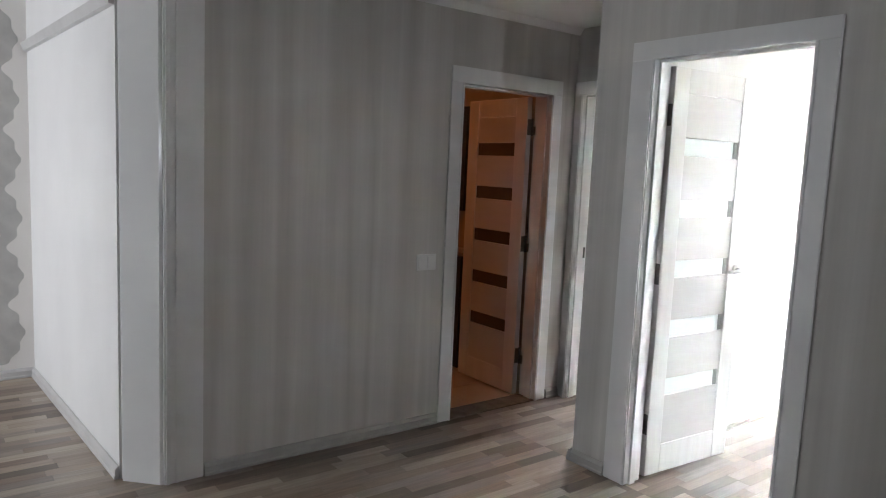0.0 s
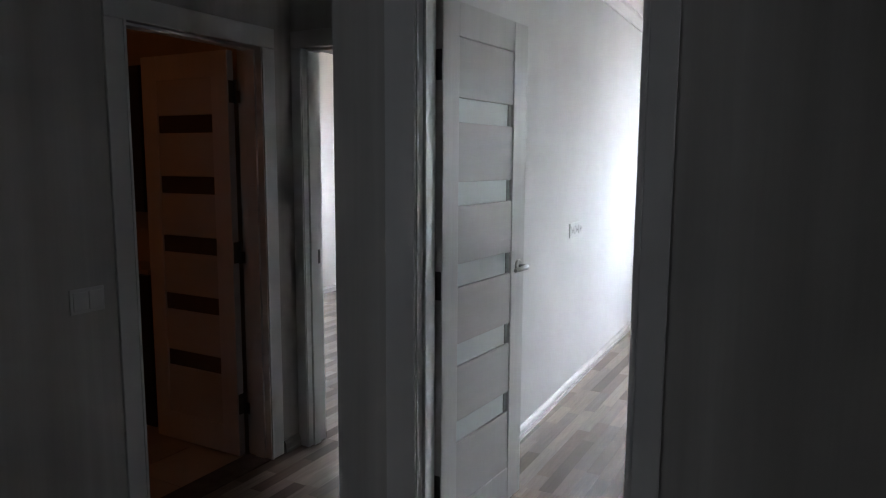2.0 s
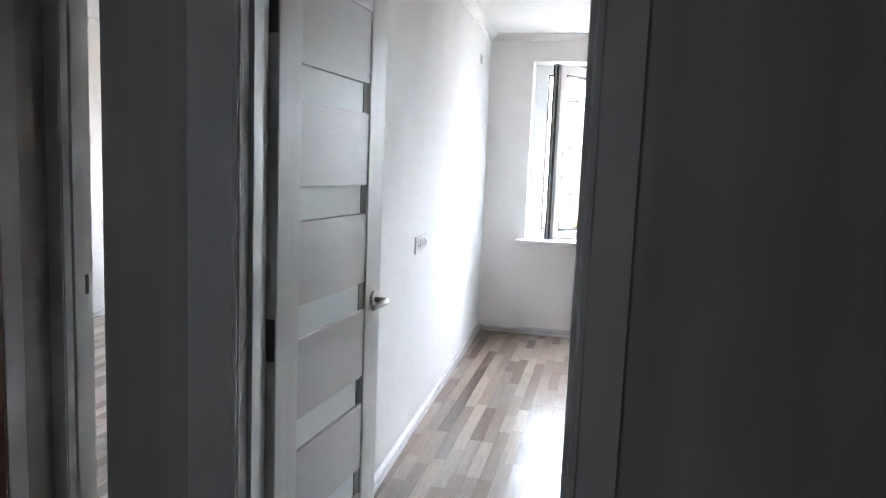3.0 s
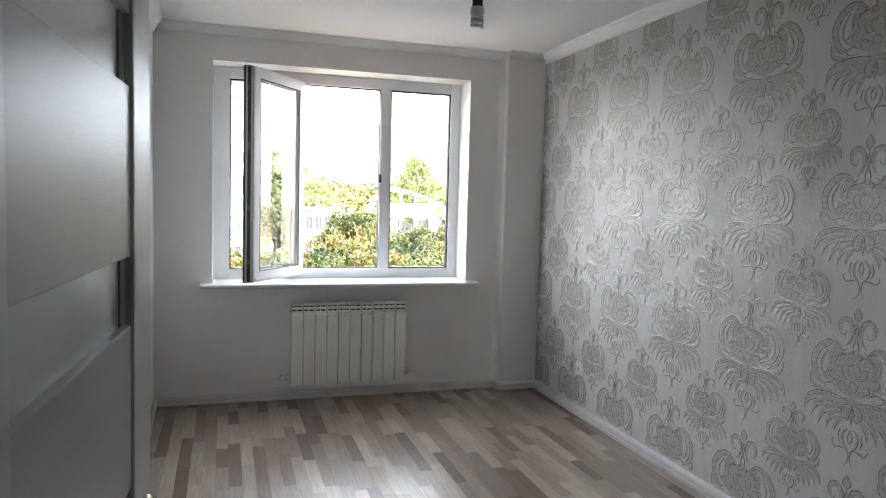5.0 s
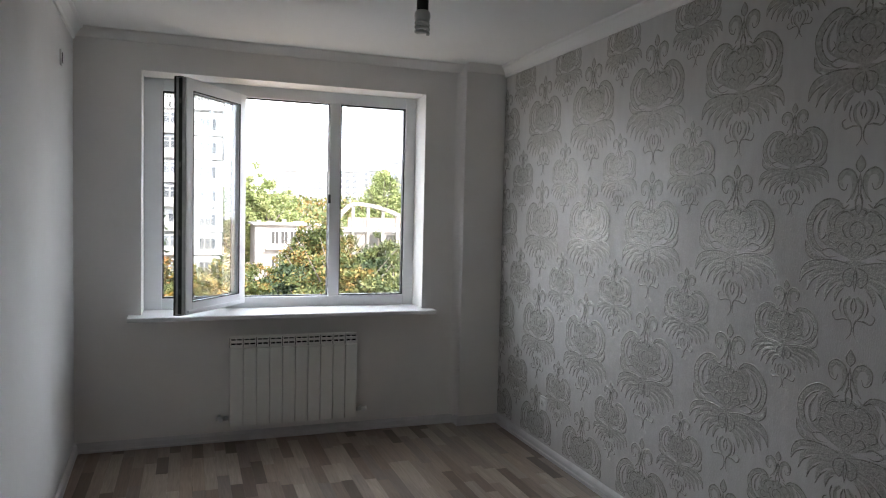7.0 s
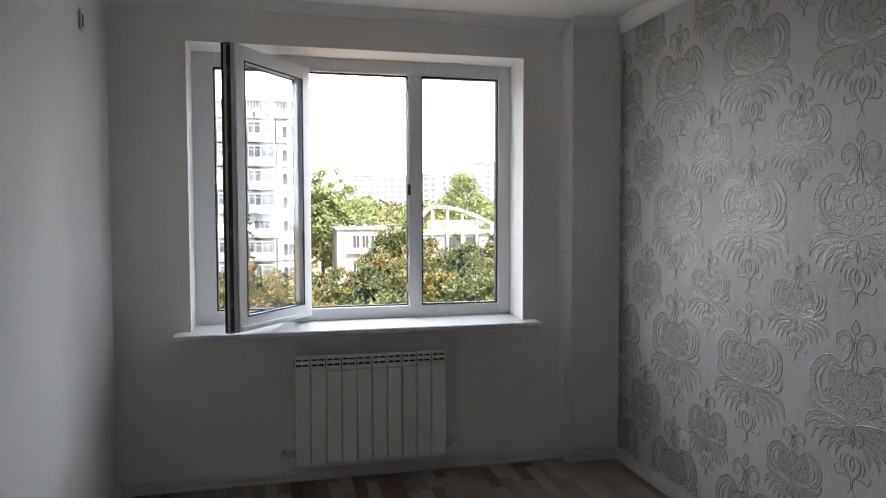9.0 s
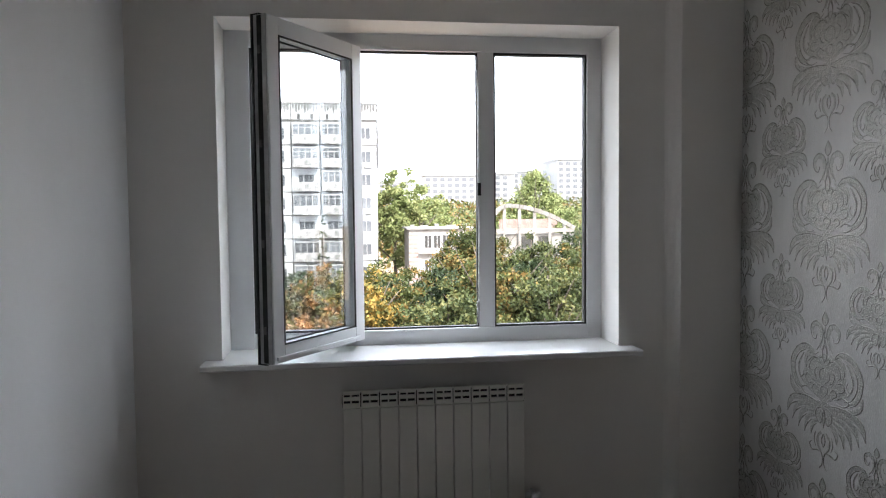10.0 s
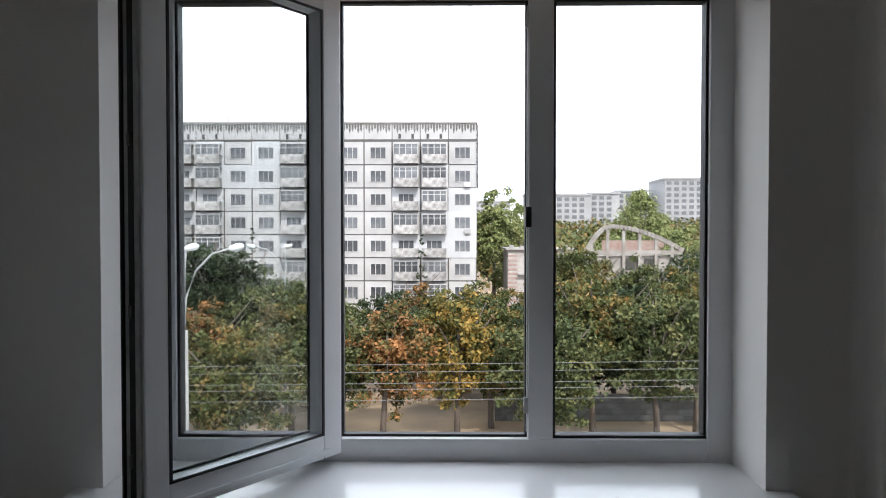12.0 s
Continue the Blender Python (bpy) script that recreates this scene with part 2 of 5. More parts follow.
BALCONY = material("patched_balcony_front", (0.43, 0.42, 0.41), 0.9, color2=(0.15, 0.144, 0.138), scale=1.6, piece=0.14)
FACADE_GLASS = material("dark_facade_pane", (0.055, 0.06, 0.07), 0.2, color2=(0.125, 0.13, 0.135), scale=0.8, piece=0.45)
FACADE_FRAME = material("pale_facade_frame", (0.42, 0.415, 0.41), 0.7, scale=2, piece=0.2)
# haze over the far blocks is mixed into these two tones
FAR_WALL = material("haze_toned_far_facade", (0.35, 0.352, 0.36), 0.95, color2=(0.28, 0.283, 0.292), scale=0.1)
FAR_GLASS = material("haze_toned_far_window", (0.14, 0.147, 0.162), 0.8, scale=0.3)
BARK = material("grey_brown_bark", (0.13, 0.105, 0.085), 0.95, color2=(0.07, 0.055, 0.045), scale=5, stretch=(3, 3, 0.6), bump=0.6, bump_scale=12)
BRICKWORK = material("faded_red_brick", (0.26, 0.165, 0.14), 0.9, color2=(0.32, 0.25, 0.22), scale=1.3)
# stone tone lowered to carry the tree shade that lies on the fence
FENCE_STONE = material("shade_toned_fence_stone", (0.16, 0.155, 0.15), 0.95, color2=(0.09, 0.09, 0.085), scale=2.5, bump=0.4, bump_scale=6, piece=0.25)
SOIL = material("dry_soil_and_asphalt", (0.36, 0.26, 0.16), 0.95, color2=(0.17, 0.135, 0.095), scale=0.16, bump=0.3, bump_scale=2)
ASPHALT = material("grey_asphalt", (0.085, 0.085, 0.088), 0.85, color2=(0.06, 0.06, 0.062), scale=0.6, bump=0.2, bump_scale=20)
CABLE = material("grey_cable_sheath", (0.17, 0.17, 0.17), 0.6, scale=2)
STEEL_POLE = material("galvanised_pole", (0.36, 0.365, 0.36), 0.55, 0.3, scale=3)


def foliage(name, stops):
    m = bpy.data.materials.new(name)
    m.use_nodes = True
    n, k = m.node_tree.nodes, m.node_tree.links
    b = n["Principled BSDF"]
    b.inputs["Roughness"].default_value = 0.6
    g = n.new("ShaderNodeNewGeometry")
    r = ramp_of(n, stops)
    nz = n.new("ShaderNodeTexNoise")
    nz.inputs["Scale"].default_value, nz.inputs["Detail"].default_value = 0.55, 3
    k.new(g.outputs["Position"], nz.inputs["Vector"])
    ma = n.new("ShaderNodeMath")
    ma.operation = "MULTIPLY_ADD"
    ma.inputs[1].default_value = 0.45
    sb = n.new("ShaderNodeMapRange")
    sb.inputs["From Min"].default_value, sb.inputs["From Max"].default_value = 0.3, 0.7
    sb.inputs["To Min"].default_value, sb.inputs["To Max"].default_value = 0.0, 0.55
    k.new(nz.outputs["Fac"], sb.inputs["Value"])
    k.new(g.outputs["Random Per Island"], ma.inputs[0])
    k.new(sb.outputs["Result"], ma.inputs[2])
    k.new(ma.outputs["Value"], r.inputs["Fac"])
    k.new(r.outputs["Color"], b.inputs["Base Color"])
    b.inputs["Specular IOR Level"].default_value = 0.15
    return m


# ramp ends spread apart: leaf highlights and dark gaps sit in the colour
LEAF_GREEN = foliage("green_leaves", ((0.0, (0.014, 0.021, 0.008)), (0.5, (0.062, 0.078, 0.029)), (1.0, (0.19, 0.175, 0.068))))
LEAF_FRESH = foliage("bright_green_leaves", ((0.0, (0.07, 0.10, 0.026)), (0.45, (0.165, 0.195, 0.075)), (1.0, (0.31, 0.32, 0.14))))
LEAF_DARK = foliage("dark_green_leaves", ((0.0, (0.014, 0.026, 0.011)), (0.6, (0.032, 0.046, 0.020)), (1.0, (0.063, 0.075, 0.034))))
LEAF_GOLD = foliage("golden_autumn_leaves", ((0.0, (0.030, 0.042, 0.012)), (0.38, (0.095, 0.095, 0.028)), (0.62, (0.26, 0.165, 0.04)), (1.0, (0.40, 0.25, 0.06))))
LEAF_RUST = foliage("rust_autumn_leaves", ((0.0, (0.024, 0.034, 0.012)), (0.42, (0.075, 0.075, 0.026)), (0.62, (0.21, 0.105, 0.04)), (1.0, (0.36, 0.16, 0.06))))
LEAF_MIXED = foliage("turning_leaves", ((0.0, (0.018, 0.027, 0.009)), (0.5, (0.080, 0.095, 0.030)), (0.72, (0.17, 0.115, 0.038)), (1.0, (0.29, 0.15, 0.05))))


# ---- mesh helpers ----
def box(bm, x0, y0, z0, x1, y1, z1, mat=0, bevel=0.0, m=None):
    vs = [bm.verts.new(p) for p in ((x0, y0, z0), (x1, y0, z0), (x1, y1, z0), (x0, y1, z0), (x0, y0, z1), (x1, y0, z1), (x1, y1, z1), (x0, y1, z1))]
    fs = [bm.faces.new([vs[i] for i in f]) for f in ((0, 3, 2, 1), (4, 5, 6, 7), (0, 1, 5, 4), (1, 2, 6, 5), (2, 3, 7, 6), (3, 0, 4, 7))]
    for f in fs:
        f.material_index = mat
    if bevel:
        es = {e for f in fs for e in f.edges}
        made = bmesh.ops.bevel(bm, geom=list(es), offset=bevel, segments=2, affect="EDGES", profile=0.6, clamp_overlap=True)
        vs = list({v for f in made["faces"] for v in f.verts} | {v for v in vs if v.is_valid})
    if m is not None:
        bmesh.ops.transform(bm, matrix=m, verts=vs)
    return vs


def prism(bm, plan, z0, z1, mat=0):
    """An upright prism over a plan polygon given counter-clockwise."""
    lo, hi = [bm.verts.new((x, y, z0)) for x, y in plan], [bm.verts.new((x, y, z1)) for x, y in plan]
    faces = [bm.faces.new(hi), bm.faces.new(lo[::-1])]
    for i in range(len(plan)):
        j = (i + 1) % len(plan)
        faces.append(bm.faces.new((lo[i], lo[j], hi[j], hi[i])))
    for f in faces:
        f.material_index = mat


def sweep(bm, profile, a, b, out, mat=0):
    """A profile of (out, up) points swept along the straight line a-b; out is the unit way off the wall."""
    a, b, out = Vector(a), Vector(b), Vector(out)
    ends = [[bm.verts.new(p + out * u + Vector((0, 0, v))) for u, v in profile] for p in (a, b)]
    n = len(profile)
    for i in range(n):
        j = (i + 1) % n
        bm.faces.new((ends[0][i], ends[0][j], ends[1][j], ends[1][i])).material_index = mat
    bm.faces.new(ends[0]).material_index = mat
    bm.faces.new(ends[1][::-1]).material_index = mat


def tube(bm, pts, radii, sides=8, mat=0, cap=True):
    pts = [Vector(p) for p in pts]
    rings = []
    for i, p in enumerate(pts):
        d = (pts[min(i + 1, len(pts) - 1)] - pts[max(i - 1, 0)]).normalized()
        side = d.cross(Vector((0, 0, 1)) if abs(d.z) < 0.9 else Vector((1, 0, 0))).normalized()
        up = side.cross(d)
        r = radii[i] if isinstance(radii, (list, tuple)) else radii
        rings.append([bm.verts.new(p + (side * math.cos(t) + up * math.sin(t)) * r) for t in (2 * math.pi * s / sides for s in range(sides))])
    for q, w in zip(rings, rings[1:]):
        for s in range(sides):
            f = bm.faces.new((q[s], q[(s + 1) % sides], w[(s + 1) % sides], w[s]))
            f.material_index, f.smooth = mat, True
    if cap:
        bm.faces.new(rings[0][::-1]).material_index = mat
        bm.faces.new(rings[-1]).material_index = mat


def lathe(bm, profile, centre, sides=20, mat=0, m=None):
    made, rings = [], []
    for r, z in profile:
        ring = [bm.verts.new((centre[0] + r * math.cos(2 * math.pi * s / sides), centre[1] + r * math.sin(2 * math.pi * s / sides), centre[2] + z)) for s in range(sides)]
        rings.append(ring)
        made += ring
    for q, w in zip(rings, rings[1:]):
        for s in range(sides):
            f = bm.faces.new((q[s], q[(s + 1) % sides], w[(s + 1) % sides], w[s]))
            f.material_index, f.smooth = mat, True
    bm.faces.new(rings[0][::-1]).material_index = mat
    bm.faces.new(rings[-1]).material_index = mat
    if m is not None:
        bmesh.ops.transform(bm, matrix=m, verts=made)


def mesh_of(name, bm, *mats):
    bmesh.ops.recalc_face_normals(bm, faces=bm.faces)
    me = bpy.data.meshes.new(name)
    bm.to_mesh(me)
    bm.free()
    for m in mats:
        me.materials.append(m)
    return me


def part(name, bm, mat, parent=None, label=""):
    mats = mat if isinstance(mat, (list, tuple)) else (mat,)
    ob = new(name, mesh_of(name, bm, *mats))
    ob.parent = parent
    return tagged(ob, label)


def thing(name, label, category, at=None, group="", kind=""):
    ob = new(name)
    ob.empty_display_size = 0.1
    if at is not None:
        ob.matrix_world = at
    return tagged(ob, label, category, group, kind)


def structure(name, bm, mat, label, category="wall"):
    return tagged(part(name, bm, mat), label, category, "", "structure")


def B():
    return bmesh.new()


# ---- plan of the flat (metres) ----
WIN_Y, WIN_X0, WIN_X1, WIN_Z0, WIN_Z1 = 7.69, -1.765, 0.068, 0.84, 2.345
EAST_X, COL_X, COL_Y = 0.64, 0.335, 7.605
HALL_Y, ROOM_Y = 2.978, 3.085
DOOR_X0, DOOR_X1, DOOR_Z = -1.85, -1.148, 2.0
CORNER_X = -2.19
STRIPE_X, FAR_Y = -2.979, 3.685
CEIL, HALL_CEIL = 2.568, 2.38


def west_x(y):
    return -2.025 - (y - 4.3) * 0.034


# walls of the bedroom
bm = B()
box(bm, -2.6, WIN_Y, -0.2, WIN_X0, 8.02, 2.8)
box(bm, WIN_X1, WIN_Y, -0.2, 0.9, 8.02, 2.8)
box(bm, WIN_X0, WIN_Y, WIN_Z1, WIN_X1, 8.02, 2.8)
box(bm, WIN_X0, WIN_Y, -0.2, WIN_X1, 8.02, WIN_Z0 - 0.03)
structure("wall_north", bm, PLASTER, "pale warm grey painted window wall")
bm = B()
rx = 0.05
arc = [(COL_X - rx + rx * math.sin(a), WIN_Y + 0.001 - rx * (1 - math.cos(a))) for a in (radians(d) for d in range(0, 91, 15))]
prism(bm, [*arc, (COL_X, COL_Y + 0.004), (COL_X + 0.004, COL_Y), (EAST_X + 0.001, COL_Y), (EAST_X + 0.001, WIN_Y + 0.002)], 0, CEIL)
structure("wall_pilaster", bm, PLASTER, "boxed-in pale grey corner pilaster with filleted side")
bm = B()
box(bm, EAST_X, 3.0, -0.2, 0.9, 8.0, 2.8)
wall_east = structure("wall_east", bm, DAMASK_GROUND, "silver grey damask wallpapered bedroom wall")
bm = B()
prism(bm, [(west_x(3.0), 3.0), (west_x(8.0), 8.0), (-2.42, 8.0), (-2.42, FAR_Y + 0.05), (CORNER_X, FAR_Y), (CORNER_X, 3.0)], -0.2, 2.8)
structure("wall_west", bm, VINYL, "white textured vinyl papered bedroom wall")
# wall between hall and bedroom: papered core, plain skin on the bedroom side
bm = B()
box(bm, CORNER_X, HALL_Y, -0.2, DOOR_X0 - 0.02, ROOM_Y, 2.8)
box(bm, DOOR_X1 + 0.02, HALL_Y, -0.2, 2.2, ROOM_Y, 2.8)
box(bm, DOOR_X0 - 0.02, HALL_Y, DOOR_Z + 0.02, DOOR_X1 + 0.02, ROOM_Y, 2.8)
structure("wall_hall_bedroom", bm, STRIPES, "grey-beige striped wallpaper wall around bedroom door")
bm = B()
box(bm, CORNER_X - 0.002, HALL_Y + 0.002, 0, CORNER_X, FAR_Y, 2.8)
structure("wall_corridor_east", bm, STRIPES, "striped wallpaper on the short corridor wall")

# striped wall of the hall, with the wide opening and the bathroom door
ARCH_Y, BATH_Y0, BATH_Y1, BATH_Z = 1.17, 2.772, 3.462, 1.95
bm = B()
box(bm, STRIPE_X - 0.13, ARCH_Y, -0.2, STRIPE_X, BATH_Y0 - 0.02, 2.8)
box(bm, STRIPE_X - 0.13, BATH_Y1 + 0.02, -0.2, STRIPE_X, FAR_Y + 0.12, 2.8)
box(bm, STRIPE_X - 0.13, BATH_Y0 - 0.02, BATH_Z + 0.02, STRIPE_X, BATH_Y1 + 0.02, 2.8)
box(bm, STRIPE_X - 0.13, -1.4, -0.2, STRIPE_X, -0.9, 2.8)
box(bm, STRIPE_X - 0.13, -0.9, 2.2, STRIPE_X, ARCH_Y, 2.8)
structure("wall_hall_west", bm, STRIPES, "grey-beige striped wallpaper wall along the hall")
bm = B()
FAR_X0, FAR_X1, FAR_Z = -2.908, -2.24, 1.968
box(bm, STRIPE_X, FAR_Y, -0.2, FAR_X0 - 0.02, FAR_Y + 0.12, 2.8)
box(bm, FAR_X1 + 0.01, FAR_Y, -0.2, CORNER_X - 0.002, FAR_Y + 0.12, 2.8)
box(bm, FAR_X0 - 0.02, FAR_Y, FAR_Z + 0.02, FAR_X1 + 0.01, FAR_Y + 0.12, 2.8)
structure("wall_corridor_end", bm, STRIPES, "striped wallpaper wall at the corridor end")
# hall behind the camera, with the hole for its added window
bm = B()
box(bm, STRIPE_X - 0.13, -1.55, -0.2, 2.3, -1.4, 2.8)
box(bm, 2.2, -1.4, -0.2, 2.3, 2.45, 2.8)
box(bm, 2.2, 2.66, -0.2, 2.3, HALL_Y, 2.8)
box(bm, 2.2, 2.45, -0.2, 2.3, 2.66, 1.48)
box(bm, 2.2, 2.45, 1.70, 2.3, 2.66, 2.8)
# unseen windows, added with panes that shut the sky out behind the fill lamps
frosted = B()
box(frosted, 2.27, 2.451, 1.481, 2.28, 2.659, 1.699)
structure("added_window_hall", frosted, FROSTED, "unseen frosted pane behind the hall's added fill lamp", "window")
frosted = B()
box(frosted, -4.399, -2.74, 0.751, -3.951, -2.73, 1.249)
structure("added_window_west_room", frosted, FROSTED, "unseen frosted pane behind the adjoining room's added fill lamp", "window")
structure("wall_hall_back", bm, STRIPES, "striped wallpaper closing the hall")
# west room: north wall, patterned west wall, unseen wall with the added window
bm = B()
prism(bm, [(-5.2, 0.87), (STRIPE_X - 0.157, 1.0), (STRIPE_X - 0.157, 1.07), (-5.2, 1.07)], -0.2, 2.8)
structure("wall_west_room_north", bm, VINYL, "white papered wall of the adjoining room")
bm = B()
box(bm, -5.2, -2.6, -0.2, -5.0, 0.90, 2.8)
wall_pattern = structure("wall_west_room_west", bm, PLASTER, "pale wall printed with grey medallions")
bm = B()
box(bm, -5.2, -2.75, -0.2, -4.4, -2.6, 2.8)
box(bm, -3.95, -2.75, -0.2, STRIPE_X, -2.6, 2.8)
box(bm, -4.4, -2.75, 1.25, -3.95, -2.6, 2.8)
box(bm, -4.4, -2.75, -0.2, -3.95, -2.6, 0.75)
box(bm, STRIPE_X - 0.13, -2.6, -0.2, STRIPE_X, -1.55, 2.8)
structure("wall_west_room_south", bm, PLASTER, "plain unseen wall of the adjoining room, with the added window")
# far room behind the corridor
bm = B()
box(bm, -5.55, FAR_Y + 0.12, -0.2, -5.4, 8.0, 2.8)
box(bm, -5.4, 7.85, -0.2, -4.35, 8.0, 2.8)
box(bm, -3.6, 7.85, -0.2, -2.42, 8.0, 2.8)
box(bm, -4.35, 7.85, 2.1, -3.6, 8.0, 2.8)
box(bm, -4.35, 7.85, -0.2, -3.6, 8.0, 0.95)
box(bm, -5.4, FAR_Y, -0.2, STRIPE_X - 0.13, FAR_Y + 0.12, 2.8)
structure("wall_far_room", bm, PLASTER, "pale grey papered walls of the far room")
# bathroom
bm = B()
box(bm, -5.0, 1.07, -0.2, -4.9, FAR_Y, 2.8)
box(bm, -4.9, 1.071, 0.0, STRIPE_X - 0.131, 1.085, 2.8)
box(bm, -4.9, FAR_Y - 0.012, 0.0, STRIPE_X - 0.131, FAR_Y - 0.002, 2.8)
structure("wall_bathroom", bm, BATH_WALL, "warm beige tiled bathroom walls")

# ceilings
bm = B()
box(bm, -2.6, 3.0, CEIL, 0.9, 8.0, CEIL + 0.1)
structure("ceiling", bm, CEILING, "plain white bedroom ceiling", "ceiling")
bm = B()
box(bm, STRIPE_X, -1.4, HALL_CEIL, 2.2, HALL_Y, HALL_CEIL + 0.1)
box(bm, STRIPE_X, HALL_Y, HALL_CEIL, CORNER_X - 0.003, FAR_Y, HALL_CEIL + 0.1)
structure("ceiling_hall", bm, CEILING, "white hall ceiling", "ceiling")
bm = B()
box(bm, -5.2, -2.75, 2.55, STRIPE_X - 0.13, 0.99, 2.65)
box(bm, -5.5, FAR_Y + 0.12, 2.55, -2.42, 7.9, 2.65)
box(bm, -4.9, 1.085, 2.35, STRIPE_X - 0.13, FAR_Y - 0.012, 2.45)
structure("ceiling_side_rooms", bm, CEILING, "white ceilings of the side rooms", "ceiling")
bm = B()
box(bm, -5.7, -2.9, 2.8, 2.4, 8.1, 2.95)
structure("ceiling_slab", bm, CONCRETE, "concrete slab over the flat", "ceiling")

# coved cornice of the bedroom
cove = [(0.0, 0.0), (0.0, -0.055), (0.012, -0.05), (0.03, -0.03), (0.05, -0.012), (0.056, 0.0)]
bm = B()
sweep(bm, cove, (west_x(WIN_Y), WIN_Y, CEIL), (COL_X, WIN_Y, CEIL), (0, -1, 0))
sweep(bm, cove, (COL_X, COL_Y, CEIL), (EAST_X, COL_Y, CEIL), (0, -1, 0))
structure("cornice_north", bm, PLASTER, "rounded plaster cove under the ceiling", "cornice")
strip = [(0.0, 0.0), (0.0, -0.074), (0.009, -0.070), (0.015, -0.053), (0.045, -0.018), (0.058, -0.012), (0.06, 0.0)]
bm = B()
sweep(bm, strip, (EAST_X, 3.08, CEIL), (EAST_X, COL_Y, CEIL), (-1, 0, 0))
structure("cornice_east", bm, CEILING, "white polystyrene ceiling moulding", "cornice")
bm = B()
sweep(bm, strip, (west_x(3.08), 3.08, CEIL), (west_x(WIN_Y), WIN_Y, CEIL), (1, 0.034, 0))
structure("cornice_west", bm, CEILING, "white polystyrene ceiling moulding", "cornice")
bm = B()
small = [(0.0, 0.0), (0.0, -0.04), (0.008, -0.036), (0.03, -0.008), (0.034, 0.0)]
sweep(bm, small, (STRIPE_X, -1.4, HALL_CEIL), (STRIPE_X, FAR_Y, HALL_CEIL), (1, 0, 0))
sweep(bm, small, (2.2, HALL_Y, HALL_CEIL), (CORNER_X, HALL_Y, HALL_CEIL), (0, -1, 0))
structure("cornice_hall", bm, CEILING, "thin white hall ceiling moulding", "cornice")

# baseboards
base = [(0.0, 0.0), (0.020, 0.0), (0.021, 0.012), (0.017, 0.018), (0.017, 0.044), (0.013, 0.050), (0.007, 0.060), (0.0, 0.062)]


grooved = [(0.0, 0.0), (0.021, 0.0), (0.021, 0.018), (0.0115, 0.021), (0.0115, 0.027), (0.020, 0.030), (0.019, 0.048), (0.013, 0.057), (0.006, 0.063), (0.0, 0.064)]


def skirting(name, runs, label, mat=SKIRTING, shape=base):
    b = B()
    for a, c, out in runs:
        sweep(b, shape, a, c, out)
    structure(name, b, mat, label, "baseboard")


skirting("baseboard_north", [((west_x(WIN_Y), WIN_Y, 0), (COL_X, WIN_Y, 0), (0, -1, 0))], "pale grey plastic baseboard under the window")
skirting("baseboard_pilaster", [((COL_X - 0.0, COL_Y, 0), (EAST_X, COL_Y, 0), (0, -1, 0)), ((COL_X, COL_Y - 0.02, 0), (COL_X, WIN_Y - 0.02, 0), (-1, 0, 0))], "pale grey plastic baseboard round the pilaster")
skirting("baseboard_east", [((EAST_X, 3.08, 0), (EAST_X, COL_Y, 0), (-1, 0, 0))], "pale grooved plastic baseboard", SKIRTING, grooved)
skirting("baseboard_west", [((west_x(3.1), 3.1, 0), (west_x(WIN_Y), WIN_Y, 0), (1, 0.034, 0))], "pale grooved plastic baseboard", SKIRTING, grooved)
skirting("baseboard_hall", [((STRIPE_X, ARCH_Y + 0.162, 0), (STRIPE_X, BATH_Y0 - 0.10, 0), (1, 0, 0)), ((STRIPE_X, BATH_Y1 + 0.1, 0), (STRIPE_X, FAR_Y, 0), (1, 0, 0)),
                            ((CORNER_X, HALL_Y, 0), (DOOR_X0 - 0.126, HALL_Y, 0), (0, -1, 0)), ((DOOR_X1 + 0.094, HALL_Y, 0), (2.2, HALL_Y, 0), (0, -1, 0)),
                            ((CORNER_X - 0.002, HALL_Y - 0.02, 0), (CORNER_X - 0.002, FAR_Y, 0), (-1, 0, 0))], "greyish plastic hall baseboard", HALL_SKIRTING)
skirting("baseboard_west_room", [((-5.0, 0.88, 0), (STRIPE_X - 0.16, 0.998, 0), (0.05, -1, 0)), ((-5.0, -2.6, 0), (-5.0, 0.88, 0), (1, 0, 0))], "pale grey plastic baseboard in the adjoining room")
skirting("baseboard_far_room", [((-5.4, FAR_Y + 0.12, 0), (-5.4, 7.85, 0), (1, 0, 0))], "white plastic baseboard in the far room")
# grey strip put in for the shadow line below the ceiling
bm = B()
sweep(bm, [(0, 0), (0, -0.05), (0.02, -0.045), (0.035, 0.0)], (-5.0, 0.882, 2.13), (STRIPE_X - 0.16, 0.998, 2.15), (0.05, -1, 0))
structure("shadow_strip_west_room", bm, SKIRTING, "grey strip in place of the shadow line high on the wall", "trim")


